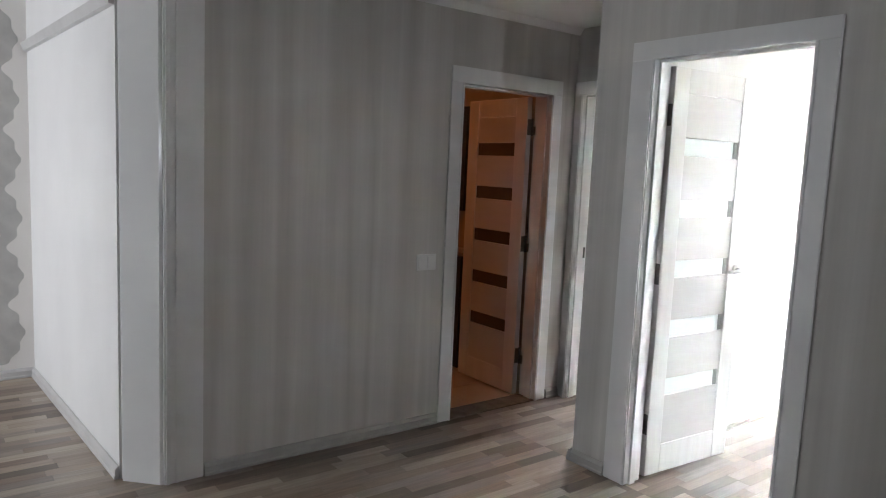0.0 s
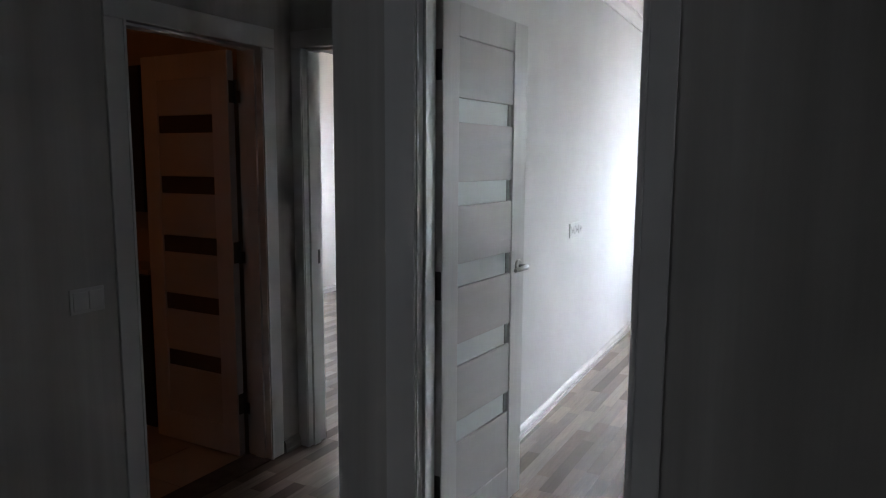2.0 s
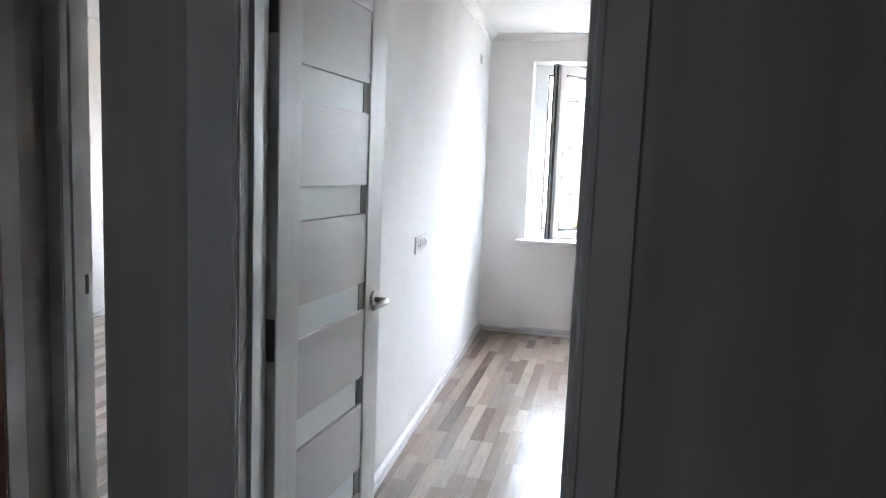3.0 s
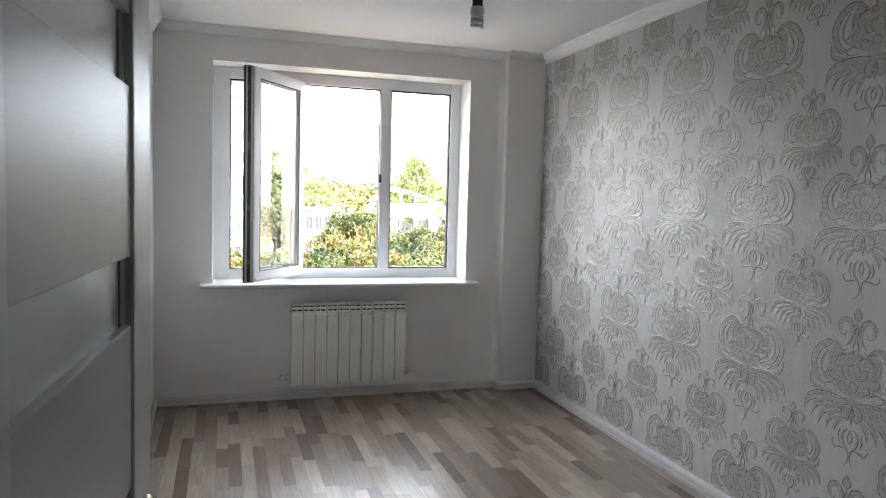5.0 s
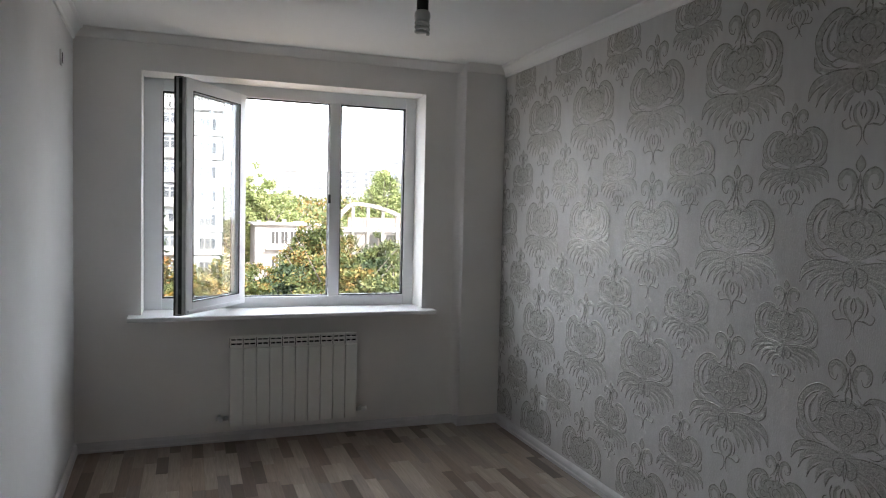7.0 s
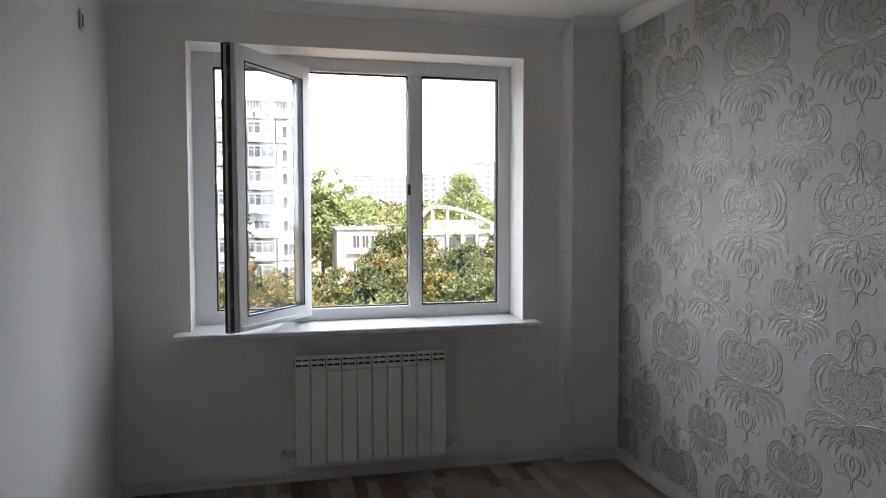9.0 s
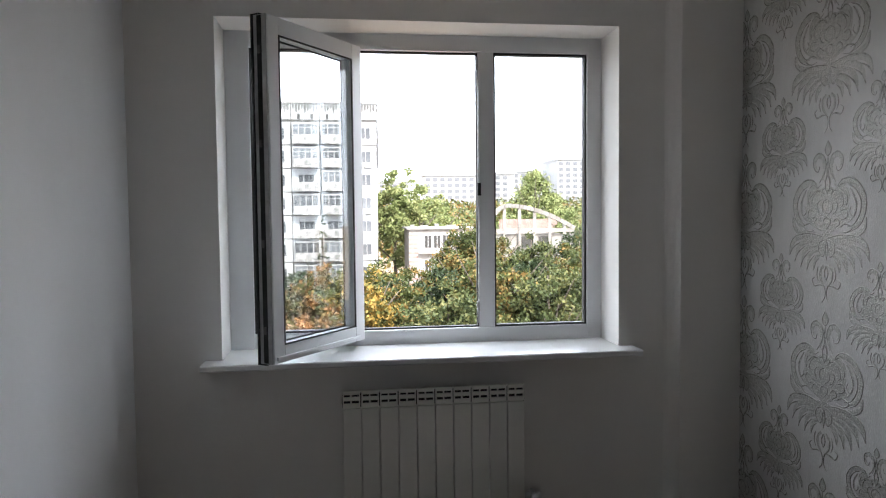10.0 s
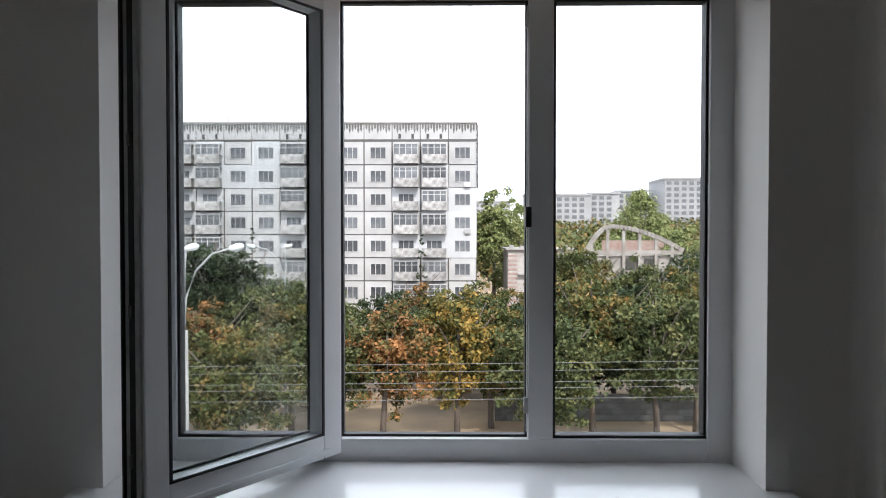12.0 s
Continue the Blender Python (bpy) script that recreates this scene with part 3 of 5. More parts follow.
# ---- doors ----
def casing(name, axis, plane, out, a0, a1, top, w=0.085, wa=None, wb=None, label="white veneered door casing"):
    """Casing boards round an opening a0..a1 on a wall plane; axis is the way the opening runs."""
    wa, wb = wa or w, wb or w
    ob = thing(name, label, "door casing", kind="structure")

    def board(pname, u0, u1, z0, z1, d0, d1):
        b = B()
        p, q = plane + out * d0, plane + out * d1
        lo, hi = min(p, q), max(p, q)
        if axis == "x":
            box(b, u0, lo, z0, u1, hi, z1, bevel=0.003)
        else:
            box(b, lo, u0, z0, hi, u1, z1, bevel=0.003)
        part(pname, b, WHITE_TRIM, ob)
    board("casing_board", a0 - wa, a0, 0, top, 0.0005, 0.013)
    board("casing_board", a1, a1 + wb, 0, top, 0.0005, 0.013)
    board("casing_head", a0 - wa, a1 + wb, top, top + w, 0.0005, 0.014)
    board("casing_bead", a0 - 0.016, a0 - 0.004, 0, top, 0.013, 0.019)
    board("casing_bead", a1 + 0.004, a1 + 0.016, 0, top, 0.013, 0.019)
    return ob


def jamb(name, axis, a0, a1, top, d0, d1, stop0, stop1, label="white veneered door jamb"):
    """Lining of an opening with a stop; d0..d1 is its depth and stop0..stop1 that of the stop."""
    ob = thing(name, label, "door frame", kind="structure")

    def piece(pname, u0, u1, z0, z1, p, q):
        b = B()
        if axis == "x":
            box(b, u0, p, z0, u1, q, z1, bevel=0.002)
        else:
            box(b, p, u0, z0, q, u1, z1, bevel=0.002)
        part(pname, b, WHITE_TRIM, ob)
    piece("jamb_board", a0 - 0.019, a0 - 0.001, 0, top, d0, d1)
    piece("jamb_board", a1 + 0.001, a1 + 0.019, 0, top, d0, d1)
    piece("jamb_head", a0 - 0.019, a1 + 0.019, top + 0.001, top + 0.019, d0, d1)
    piece("door_stop", a0, a0 + 0.012, 0, top, stop0, stop1)
    piece("door_stop", a1 - 0.012, a1, 0, top, stop0, stop1)
    piece("door_stop", a0, a1, top - 0.012, top, stop0, stop1)
    return ob


casing("door_casing", "x", HALL_Y, -1, DOOR_X0, DOOR_X1, DOOR_Z, 0.082, 0.124, 0.092, "white veneered casing round the bedroom door")
jamb("door_frame", "x", DOOR_X0, DOOR_X1, DOOR_Z, HALL_Y - 0.002, ROOM_Y + 0.004, 3.0, 3.04)
casing("door_casing", "x", ROOM_Y, 1, DOOR_X0 - 0.02, DOOR_X1, DOOR_Z, 0.07, 0.05, 0.07, "white veneered casing inside the bedroom")
casing("door_casing", "y", STRIPE_X, 1, BATH_Y0, BATH_Y1, BATH_Z, 0.09, label="white veneered casing round the bathroom door")
jamb("door_frame", "y", BATH_Y0, BATH_Y1, BATH_Z, STRIPE_X - 0.135, STRIPE_X + 0.002, STRIPE_X - 0.08, STRIPE_X - 0.02)
casing("door_casing", "x", FAR_Y, -1, FAR_X0, FAR_X1, FAR_Z, 0.08, 0.066, 0.03, "white casing round the far doorway")
fj = jamb("door_frame", "x", FAR_X0, FAR_X1, FAR_Z, FAR_Y - 0.002, FAR_Y + 0.124, FAR_Y + 0.02, FAR_Y + 0.07)
bm = B()
box(bm, FAR_X0 + 0.0005, FAR_Y + 0.075, 0.93, FAR_X0 + 0.003, FAR_Y + 0.098, 1.0)
part("strike_plate", bm, HINGE, fj, "small dark steel strike plate")
# the wide opening: white lining and casing
ob = thing("opening_casing", "white grooved casing of the wide opening", "door casing", kind="structure")
for nm, x0, x1, y0, y1, bv in (("lining", STRIPE_X - 0.15, STRIPE_X + 0.0005, ARCH_Y - 0.02, ARCH_Y - 0.0005, 0.002), ("casing_board", STRIPE_X + 0.0006, STRIPE_X + 0.014, ARCH_Y - 0.02, ARCH_Y + 0.155, 0.003),
                               ("casing_bead", STRIPE_X + 0.0145, STRIPE_X + 0.022, ARCH_Y - 0.012, ARCH_Y + 0.006, 0.003), ("casing_bead", STRIPE_X + 0.0145, STRIPE_X + 0.02, ARCH_Y + 0.03, ARCH_Y + 0.04, 0.002),
                               ("lining", STRIPE_X - 0.155, STRIPE_X - 0.13, ARCH_Y - 0.16, ARCH_Y - 0.0205, 0.003)):
    bm = B()
    box(bm, x0, y0, 0, x1, y1, 2.199, bevel=bv)
    part(nm, bm, WHITE_TRIM, ob)
# room light on this reveal is put into its splay and the paler sill white
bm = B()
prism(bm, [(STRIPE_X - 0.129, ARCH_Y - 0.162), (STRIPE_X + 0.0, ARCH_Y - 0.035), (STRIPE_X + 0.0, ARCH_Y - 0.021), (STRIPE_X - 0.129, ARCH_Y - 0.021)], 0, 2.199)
part("brightened_lining", bm, SILL, ob, "white splayed reveal board, paler paint in place of room light")


def lever(parent, u, z, face, sign):
    """Lever handle on a leaf: rose, neck and lever, proud of the face along local y."""
    b = B()
    lathe(b, [(0.026, 0), (0.026, 0.006), (0.022, 0.009)], (0, 0, 0), 20, m=pose(u, face, z, 90 if sign < 0 else -90, 0, 0))
    tube(b, [(u, face, z), (u, face + sign * 0.045, z)], 0.009, 10)
    tube(b, [(u, face + sign * 0.042, z), (u - 0.02, face + sign * 0.05, z), (u - 0.115, face + sign * 0.048, z - 0.003)], [0.010, 0.011, 0.008], 10)
    part("handle", b, CHROME, parent, "satin nickel lever handle")


def leaf(name, label, at, width, height, glass_mat, wood, panel, hinge_front, handle=True, bead=BEAD):
    """A veneered leaf with five slot panes between panels. Local x runs from the hinge, y is the thickness, z up."""
    d = thing(name, label, "door", at, kind="structure")
    t, st, g = 0.04, 0.105, 0.083
    rim = 0.116 if handle else 0.102
    for x0, x1 in ((0, st), (width - rim, width)):
        b = B()
        box(b, x0, -t, 0, x1, 0, height, bevel=0.004)
        part("stile", b, wood, d)
    x0, x1 = st + 0.001, width - rim - 0.001
    b = B()
    box(b, x0, -t + 0.001, height - 0.115, x1, -0.001, height, bevel=0.003)
    part("top_rail", b, wood, d)
    b = B()
    box(b, x0, -t + 0.001, 0, x1, -0.001, 0.145, bevel=0.003)
    part("bottom_rail", b, wood, d)
    tops = [1.645 - 0.292 * i for i in range(5)]
    lows = [height - 0.115] + [z - g for z in tops]
    for hi, lo in zip(lows, tops + [0.145]):
        b = B()
        box(b, x0, -t + 0.004, lo + 0.001, x1, -0.004, hi - 0.001, bevel=0.002)
        part("panel", b, panel, d)
    for z in tops:
        b = B()
        box(b, x0, -t + 0.013, z - g, x1, -0.013, z)
        part("glass_strip", b, glass_mat, d, "satin glass strip")
        b = B()
        box(b, x1 - 0.0285, -t + 0.010, z - g + 0.001, x1 - 0.001, -0.010, z - 0.001)
        part("glazing_bead", b, bead, d, "grey side bead toned for the stile's shade on the pane")
    for z in (0.26, 1.0, 1.745):
        b = B()
        box(b, -0.002, -t + 0.004, z - 0.05, 0.0, -0.006, z + 0.05)
        y = -t - 0.002 if hinge_front else 0.002
        tube(b, [(-0.006, y, z - 0.055), (-0.006, y, z + 0.055)], 0.0075, 10)
        box(b, -0.034, y - 0.002, z - 0.05, -0.006, y + 0.002, z + 0.005)
        part("hinge", b, HINGE, d, "dark steel hinge")
    if handle:
        lever(d, width - 0.059, 1.0, -t, -1)
        lever(d, width - 0.059, 1.0, 0, 1)
    return d


# bedroom leaf stands open against the west wall; its hall face looks east
leaf("door_1", "whitewashed veneer door with five frosted strips, open", pose(-1.87, 3.102, 0.02, 0, 0, 86.1), 0.636, 1.965, FROSTED, DOOR_WOOD, DOOR_PANEL, False)
leaf("door_2", "whitewashed veneer bathroom door with dark glass strips, open", pose(-3.115, 3.40, 0.01, 0, 0, 180), 0.58, 1.93, SMOKED, DOOR_WOOD, DOOR_PANEL, True, False, SMOKED)

# ---- window ----
FY0, FY1 = 7.925, 7.99
GZ0, GZ1 = 0.911, 2.268
win = thing("window_1", "white plastic three-light window with middle sash open", "window", kind="structure")


def bar(pname, x0, x1, z0, z1, parent, y0=FY0, y1=FY1, mat=PVC, bevel=0.004, label=""):
    b = B()
    box(b, x0, y0, z0, x1, y1, z1, bevel=bevel)
    return part(pname, b, mat, parent, label)


bar("frame_stile", WIN_X0 - 0.01, -1.653, WIN_Z0 - 0.01, WIN_Z1 + 0.01, win)
bar("frame_stile", -0.006, WIN_X1 + 0.01, WIN_Z0 - 0.01, WIN_Z1 + 0.01, win)
bar("frame_rail", -1.653, -0.006, GZ1, WIN_Z1 + 0.01, win, FY0 + 0.0005)
bar("frame_rail", -1.653, -0.006, WIN_Z0 - 0.01, GZ0, win, FY0 + 0.0005)
bar("mullion", -1.216, -1.141, GZ0, GZ1, win, FY0 + 0.001)
bar("mullion", -0.559, -0.482, GZ0, GZ1, win, FY0 + 0.001)


def gasket(x0, x1, z0, z1, parent, w=0.009, y0=FY0 + 0.012, y1=FY1 - 0.01, mat=GASKET):
    b = B()
    box(b, x0, y0, z0, x0 + w, y1, z1)
    box(b, x1 - w, y0, z0, x1, y1, z1)
    box(b, x0 + w, y0, z1 - w, x1 - w, y1, z1)
    box(b, x0 + w, y0, z0, x1 - w, y1, z0 + w)
    return part("gasket", b, mat, parent, "black rubber glazing gasket")


for x0, x1 in ((-1.653, -1.216), (-0.482, -0.006)):
    gasket(x0, x1, GZ0, GZ1, win)
    b = B()
    box(b, x0 + 0.004, 7.955, GZ0 + 0.004, x1 - 0.004, 7.961, GZ1 - 0.004)
    part("pane", b, CLEAR, win, "clear window pane").visible_shadow = False
gasket(-1.141, -0.559, GZ0, GZ1, win, 0.008, 7.95, 7.975)
bar("strike_strip", -0.563, -0.559, GZ0 + 0.02, GZ1 - 0.02, win, FY0 + 0.006, FY0 + 0.02, SASH_METAL, 0.0, "grey metal strike strip")
for z in (0.99, 2.18):
    bar("strike", -0.572, -0.559, z, z + 0.05, win, FY0 + 0.002, FY0 + 0.012, SASH_METAL, 0.001, "grey strike keeper")
bar("latch_keeper", -0.568, -0.550, 1.567, 1.63, win, FY0 - 0.006, FY0 + 0.012, GASKET, 0.001, "black latch keeper")
for z in (1.02, 1.66, 2.16):
    bar("frame_hinge", -1.183, -1.167, z, z + 0.07, win, FY0 - 0.012, FY0 - 0.0005, SASH_METAL, 0.003, "dark hinge cover")

SW, SZ0, SZ1, RIM = 0.645, 0.878, 2.272, 0.070
sash = part("sash", B(), PVC, win, "white sash swung inwards")
sash.matrix_world = pose(-1.176, 7.918, 0, 0, 0, -125.7)


def sash_bar(pname, x0, x1, z0, z1, y0, y1, mat=PVC, bevel=0.004, label=""):
    return bar(pname, x0, x1, z0, z1, sash, y0, y1, mat, bevel, label)


sash_bar("sash_stile", 0.0, RIM, SZ0, SZ1, -0.012, 0.055)
sash_bar("sash_stile", SW - RIM, SW - 0.006, SZ0, SZ1, -0.012, 0.055)
sash_bar("sash_rail", RIM, SW - RIM, SZ1 - RIM, SZ1, -0.0115, 0.0545)
sash_bar("sash_rail", RIM, SW - RIM, SZ0, SZ0 + RIM, -0.0115, 0.0545)
sash_bar("sash_edge", SW - 0.006, SW, SZ0, SZ1, -0.012, 0.05, SASH_METAL, 0.001, "dark sash edge with locking gear")
sash_bar("sash_seal", SW - 0.004, SW + 0.006, SZ0 - 0.004, SZ1 + 0.004, -0.022, -0.012, GASKET, 0.001, "black sash seal")
sash_bar("sash_groove", SW - 0.002, SW + 0.001, SZ0 + 0.004, SZ1 - 0.004, 0.006, 0.03, GASKET, 0.0005, "dark locking groove")
sash_bar("sash_seal", 0.0, SW, SZ1, SZ1 + 0.006, -0.02, 0.02, GASKET, 0.001)
sash_bar("sash_seal", 0.0, SW, SZ0 - 0.006, SZ0, -0.02, 0.02, GASKET, 0.001)
for z in (1.0, 1.35, 1.75, 2.12):
    sash_bar("locking_pin", SW, SW + 0.007, z, z + 0.03, 0.012, 0.024, HINGE, 0.001)
sash_bar("drip_rail", 0.05, SW - 0.02, SZ0 + 0.012, SZ0 + 0.028, 0.055, 0.064, PVC, 0.003)
b = B()
gx0, gx1, gz0, gz1 = RIM, SW - RIM, SZ0 + RIM, SZ1 - RIM
for y0, y1 in ((0.0515, 0.056), (-0.014, -0.009)):
    w = 0.007
    box(b, gx0, y0, gz0, gx0 + w, y1, gz1)
    box(b, gx1 - w, y0, gz0, gx1, y1, gz1)
    box(b, gx0 + w, y0, gz1 - w, gx1 - w, y1, gz1)
    box(b, gx0 + w, y0, gz0, gx1 - w, y1, gz0 + w)
part("sash_gasket", b, GASKET, sash, "black rubber glazing gasket")
b = B()
box(b, gx0 - 0.004, 0.034, gz0 - 0.004, gx1 + 0.004, 0.040, gz1 + 0.004)
part("sash_pane", b, TINTED, sash, "clear sash pane").visible_shadow = False
b = B()
box(b, SW - 0.062, -0.022, 1.53, SW - 0.03, -0.012, 1.60, bevel=0.003)
tube(b, [(SW - 0.046, -0.02, 1.565), (SW - 0.046, -0.05, 1.565)], 0.008, 10)
tube(b, [(SW - 0.046, -0.05, 1.57), (SW - 0.046, -0.052, 1.45)], [0.011, 0.008], 10)
part("sash_handle", b, PVC, sash, "white plastic window handle")

prof = [(0.0, 0.0), (-0.0, -0.028), (0.115, -0.028), (0.122, -0.022), (0.123, -0.006), (0.118, 0.0)]
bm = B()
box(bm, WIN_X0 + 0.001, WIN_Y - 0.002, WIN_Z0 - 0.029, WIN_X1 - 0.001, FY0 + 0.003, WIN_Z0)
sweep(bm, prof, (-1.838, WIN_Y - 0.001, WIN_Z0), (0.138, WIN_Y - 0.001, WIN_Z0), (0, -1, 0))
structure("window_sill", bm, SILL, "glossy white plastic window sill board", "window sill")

# ---- bedroom things ----
def radiator():
    r = thing("radiator", "cream enamelled ten-section aluminium radiator under the window", "radiator", pose(-1.242, 7.586, 0.118))
    w = 0.0825
    b = B()
    box(b, 0.0022, 0, 0, w - 0.0022, 0.034, 0.505, bevel=0.003)
    # head with two rows of air slots
    for z0, z1 in ((0.507, 0.528), (0.540, 0.557), (0.567, 0.584)):
        box(b, 0.002, 0.0015, z0, w - 0.003, 0.012, z1, bevel=0.002)
    box(b, 0.002, 0.002, 0.52, 0.008, 0.012, 0.58)
    box(b, w - 0.009, 0.002, 0.52, w - 0.003, 0.012, 0.58)
    box(b, 0.036, 0.002, 0.52, 0.042, 0.012, 0.58)
    box(b, 0.03, 0.034, 0.0, 0.05, 0.078, 0.56)
    box(b, 0.012, 0.055, 0.02, w - 0.012, 0.078, 0.56, bevel=0.004)
    me = mesh_of("section", b, ENAMEL)
    for i in range(10):
        s = new("section", me)
        s.parent, s.location = r, (w * i, 0, 0)
    for z in (0.05, 0.535):
        b = B()
        tube(b, [(-0.006, 0.04, z), (w * 10 + 0.004, 0.04, z)], 0.017, 12)
        part("header_pipe", b, ENAMEL, r)
    # black bar behind the slots paints their inner shade
    b = B()
    box(b, 0.0, 0.0125, 0.51, w * 10, 0.03, 0.57)
    part("slot_shade", b, GASKET, r, "black bar painting the shade inside the air slots")
    for x, s in ((-0.006, -1), (w * 10 + 0.004, 1)):
        b = B()
        tube(b, [(x, 0.04, 0.05), (x + s * 0.03, 0.04, 0.05)], 0.014, 10)
        tube(b, [(x + s * 0.03, 0.04, 0.05), (x + s * 0.045, 0.04, 0.05), (x + s * 0.05, 0.06, 0.05), (x + s * 0.05, 0.106, 0.05)], 0.009, 10)
        part("valve_body", b, CHROME, r, "nickel radiator valve")
        b = B()
        tube(b, [(x + s * 0.045, 0.04, 0.05), (x + s * 0.045, 0.005, 0.05)], [0.012, 0.015], 10)
        tube(b, [(x + s * 0.05, 0.04, 0.05), (x + s * 0.075, 0.04, 0.052)], [0.012, 0.014], 10)
        part("valve_cap", b, SOCKET, r, "white valve cap")
    return r


radiator()


def cfl(x, y, top, bottom):
    c = thing("pendant_bulb", "bare spiral energy-saving bulb in black holder under the ceiling", "ceiling lamp", pose(x, y, 0))
    b = B()
    tube(b, [(0, 0, top), (0.004, 0, top - 0.06), (0, 0, bottom + 0.17)], 0.004, 8)
    part("cord", b, BLACK, c, "short black cord")
    b = B()
    lathe(b, [(0.0325, 0), (0.034, 0.012), (0.024, 0.02), (0.012, 0.022)], (0, 0, top - 0.022), 20)
    part("ceiling_cup", b, BLACK, c)
    b = B()
    lathe(b, [(0.017, 0.0), (0.022, 0.004), (0.022, 0.05), (0.018, 0.075), (0.010, 0.095), (0.006, 0.1)], (0, 0, bottom + 0.088), 20)
    part("holder", b, BLACK, c, "black plastic lamp holder")
    b = B()
    lathe(b, [(0.016, 0.0), (0.029, 0.004), (0.031, 0.02), (0.029, 0.034), (0.018, 0.042)], (0, 0, bottom + 0.052), 22)
    part("ballast", b, SOCKET, c, "white plastic bulb base")
    b = B()
    pts = [(0.023 * math.cos(a), 0.023 * math.sin(a), bottom + 0.052 - 0.046 * i / 60) for i, a in ((i, 2 * math.pi * 3 * i / 60) for i in range(61))]
    tube(b, pts, 0.0062, 8)
    tube(b, [(0.012, 0, bottom + 0.055), (0.012, 0, bottom + 0.03)], 0.006, 8)
    part("spiral_tube", b, LAMP_GLASS, c, "unlit white spiral tube")


cfl(-0.671, 5.53, CEIL, 2.178)


def outlet(name, label, category, at, n, w=0.071, h=0.082, kind="socket"):
    """A wall plate with n modules; local x along the wall, y out of it, z up."""
    o = thing(name, label, category, at)
    b = B()
    box(b, -0.006, 0, -h / 2 - 0.004, w * n + 0.006, 0.008, h / 2 + 0.004, bevel=0.003)
    part("plate", b, SOCKET, o)
    for i in range(n):
        b = B()
        if kind == "socket":
            box(b, w * i + 0.006, 0.0082, -0.028, w * (i + 1) - 0.006, 0.012, 0.028, bevel=0.002)
            part("module", b, SOCKET, o)
            b = B()
            lathe(b, [(0.019, 0), (0.019, 0.0015)], (0, 0, 0), 18, m=pose(w * (i + 0.5), 0.0121, 0, -90, 0, 0))
            for dx in (-0.009, 0.009):
                lathe(b, [(0.003, 0), (0.003, 0.0025)], (0, 0, 0), 8, 1, m=pose(w * (i + 0.5) + dx, 0.0121, 0, -90, 0, 0))
            part("socket_well", b, (SKIRTING, GASKET), o, "round socket well with two holes")
        else:
            box(b, w * i + 0.004, 0.0082, -0.033, w * (i + 1) - 0.004, 0.0125, 0.033, bevel=0.002)
            part("rocker", b, SOCKET, o)
    return o


outlet("wall_socket", "white triple socket on white papered wall", "socket", pose(west_x(5.36) + 0.001, 5.36, 1.022, 0, 0, -90 + 1.95), 3, 0.083)
outlet("wall_socket", "white single socket low on damask wallpaper", "socket", pose(EAST_X - 0.0005, 6.86, 0.324, 0, 0, 90), 1)
outlet("light_switch", "white double rocker switch on striped wallpaper", "light switch", pose(STRIPE_X + 0.0005, 2.62, 0.95, 0, 0, -90), 2, 0.06, kind="switch")
wp = thing("cable_plate", "small white cable plate high on the wall near window", "wall plate", pose(west_x(7.14) + 0.001, 7.14, 2.275, 0, 0, -88))
bm = B()
box(bm, 0, 0, -0.04, 0.04, 0.01, 0.04, bevel=0.003)
part("plate", bm, SOCKET, wp)
for dx in (0.009, 0.024):
    bm = B()
    box(bm, dx, 0.0102, -0.03, dx + 0.007, 0.013, 0.024, bevel=0.001)
    part("cable_slot", bm, HINGE, wp, "dark cable slot")

# ---- bathroom ----
bt = thing("bathroom_cabinet", "tall dark bathroom cabinet with open niche behind the door", "cabinet", pose(-4.26, 3.452, 0))
for nm, x0, x1, y0, z0, z1, mt in (("plinth", 0.02, 0.46, 0.02, 0.0, 0.098, CABINET_DARK), ("body", 0.0, 0.48, 0.021, 0.1, 0.84, CABINET_DARK), ("door", 0.003, 0.477, 0.0, 0.104, 0.836, CABINET_DARK),
                                   ("shelf", 0.0, 0.48, 0.0, 0.842, 0.868, TILE), ("side_panel", 0.0, 0.018, 0.021, 0.87, 1.168, CABINET_DARK), ("back_panel", 0.019, 0.48, 0.2, 0.87, 1.168, BATH_WALL),
                                   ("body", 0.0, 0.48, 0.021, 1.17, 1.92, CABINET_DARK), ("door", 0.003, 0.477, 0.0, 1.174, 1.916, CABINET_DARK)):
    bm = B()
    box(bm, x0, y0, z0, x1, 0.219, z1, bevel=0.003) if nm != "door" else box(bm, x0, y0, z0, x1, 0.019, z1, bevel=0.003)
    part(nm, bm, mt, bt)
for z in (0.78, 1.24):
    bm = B()
    box(bm, 0.40, -0.02, z - 0.05, 0.412, -0.001, z + 0.05, bevel=0.003)
    part("handle", bm, HINGE, bt, "small dark pull handle")

# ---- damask motifs ----
def curve_pts(ctrl, steps=6):
    p = [Vector((*c, 0)) for c in ctrl]
    p = [p[0] * 2 - p[1]] + p + [p[-1] * 2 - p[-2]]
    out = []
    for i in range(1, len(p) - 2):
        for s in range(steps):
            t = s / steps
            out.append(0.5 * (2 * p[i] + (p[i + 1] - p[i - 1]) * t + (2 * p[i - 1] - 5 * p[i] + 4 * p[i + 1] - p[i + 2]) * t * t + (3 * p[i] - p[i - 1] - 3 * p[i + 1] + p[i + 2]) * t ** 3))
    return out + [p[-2]]


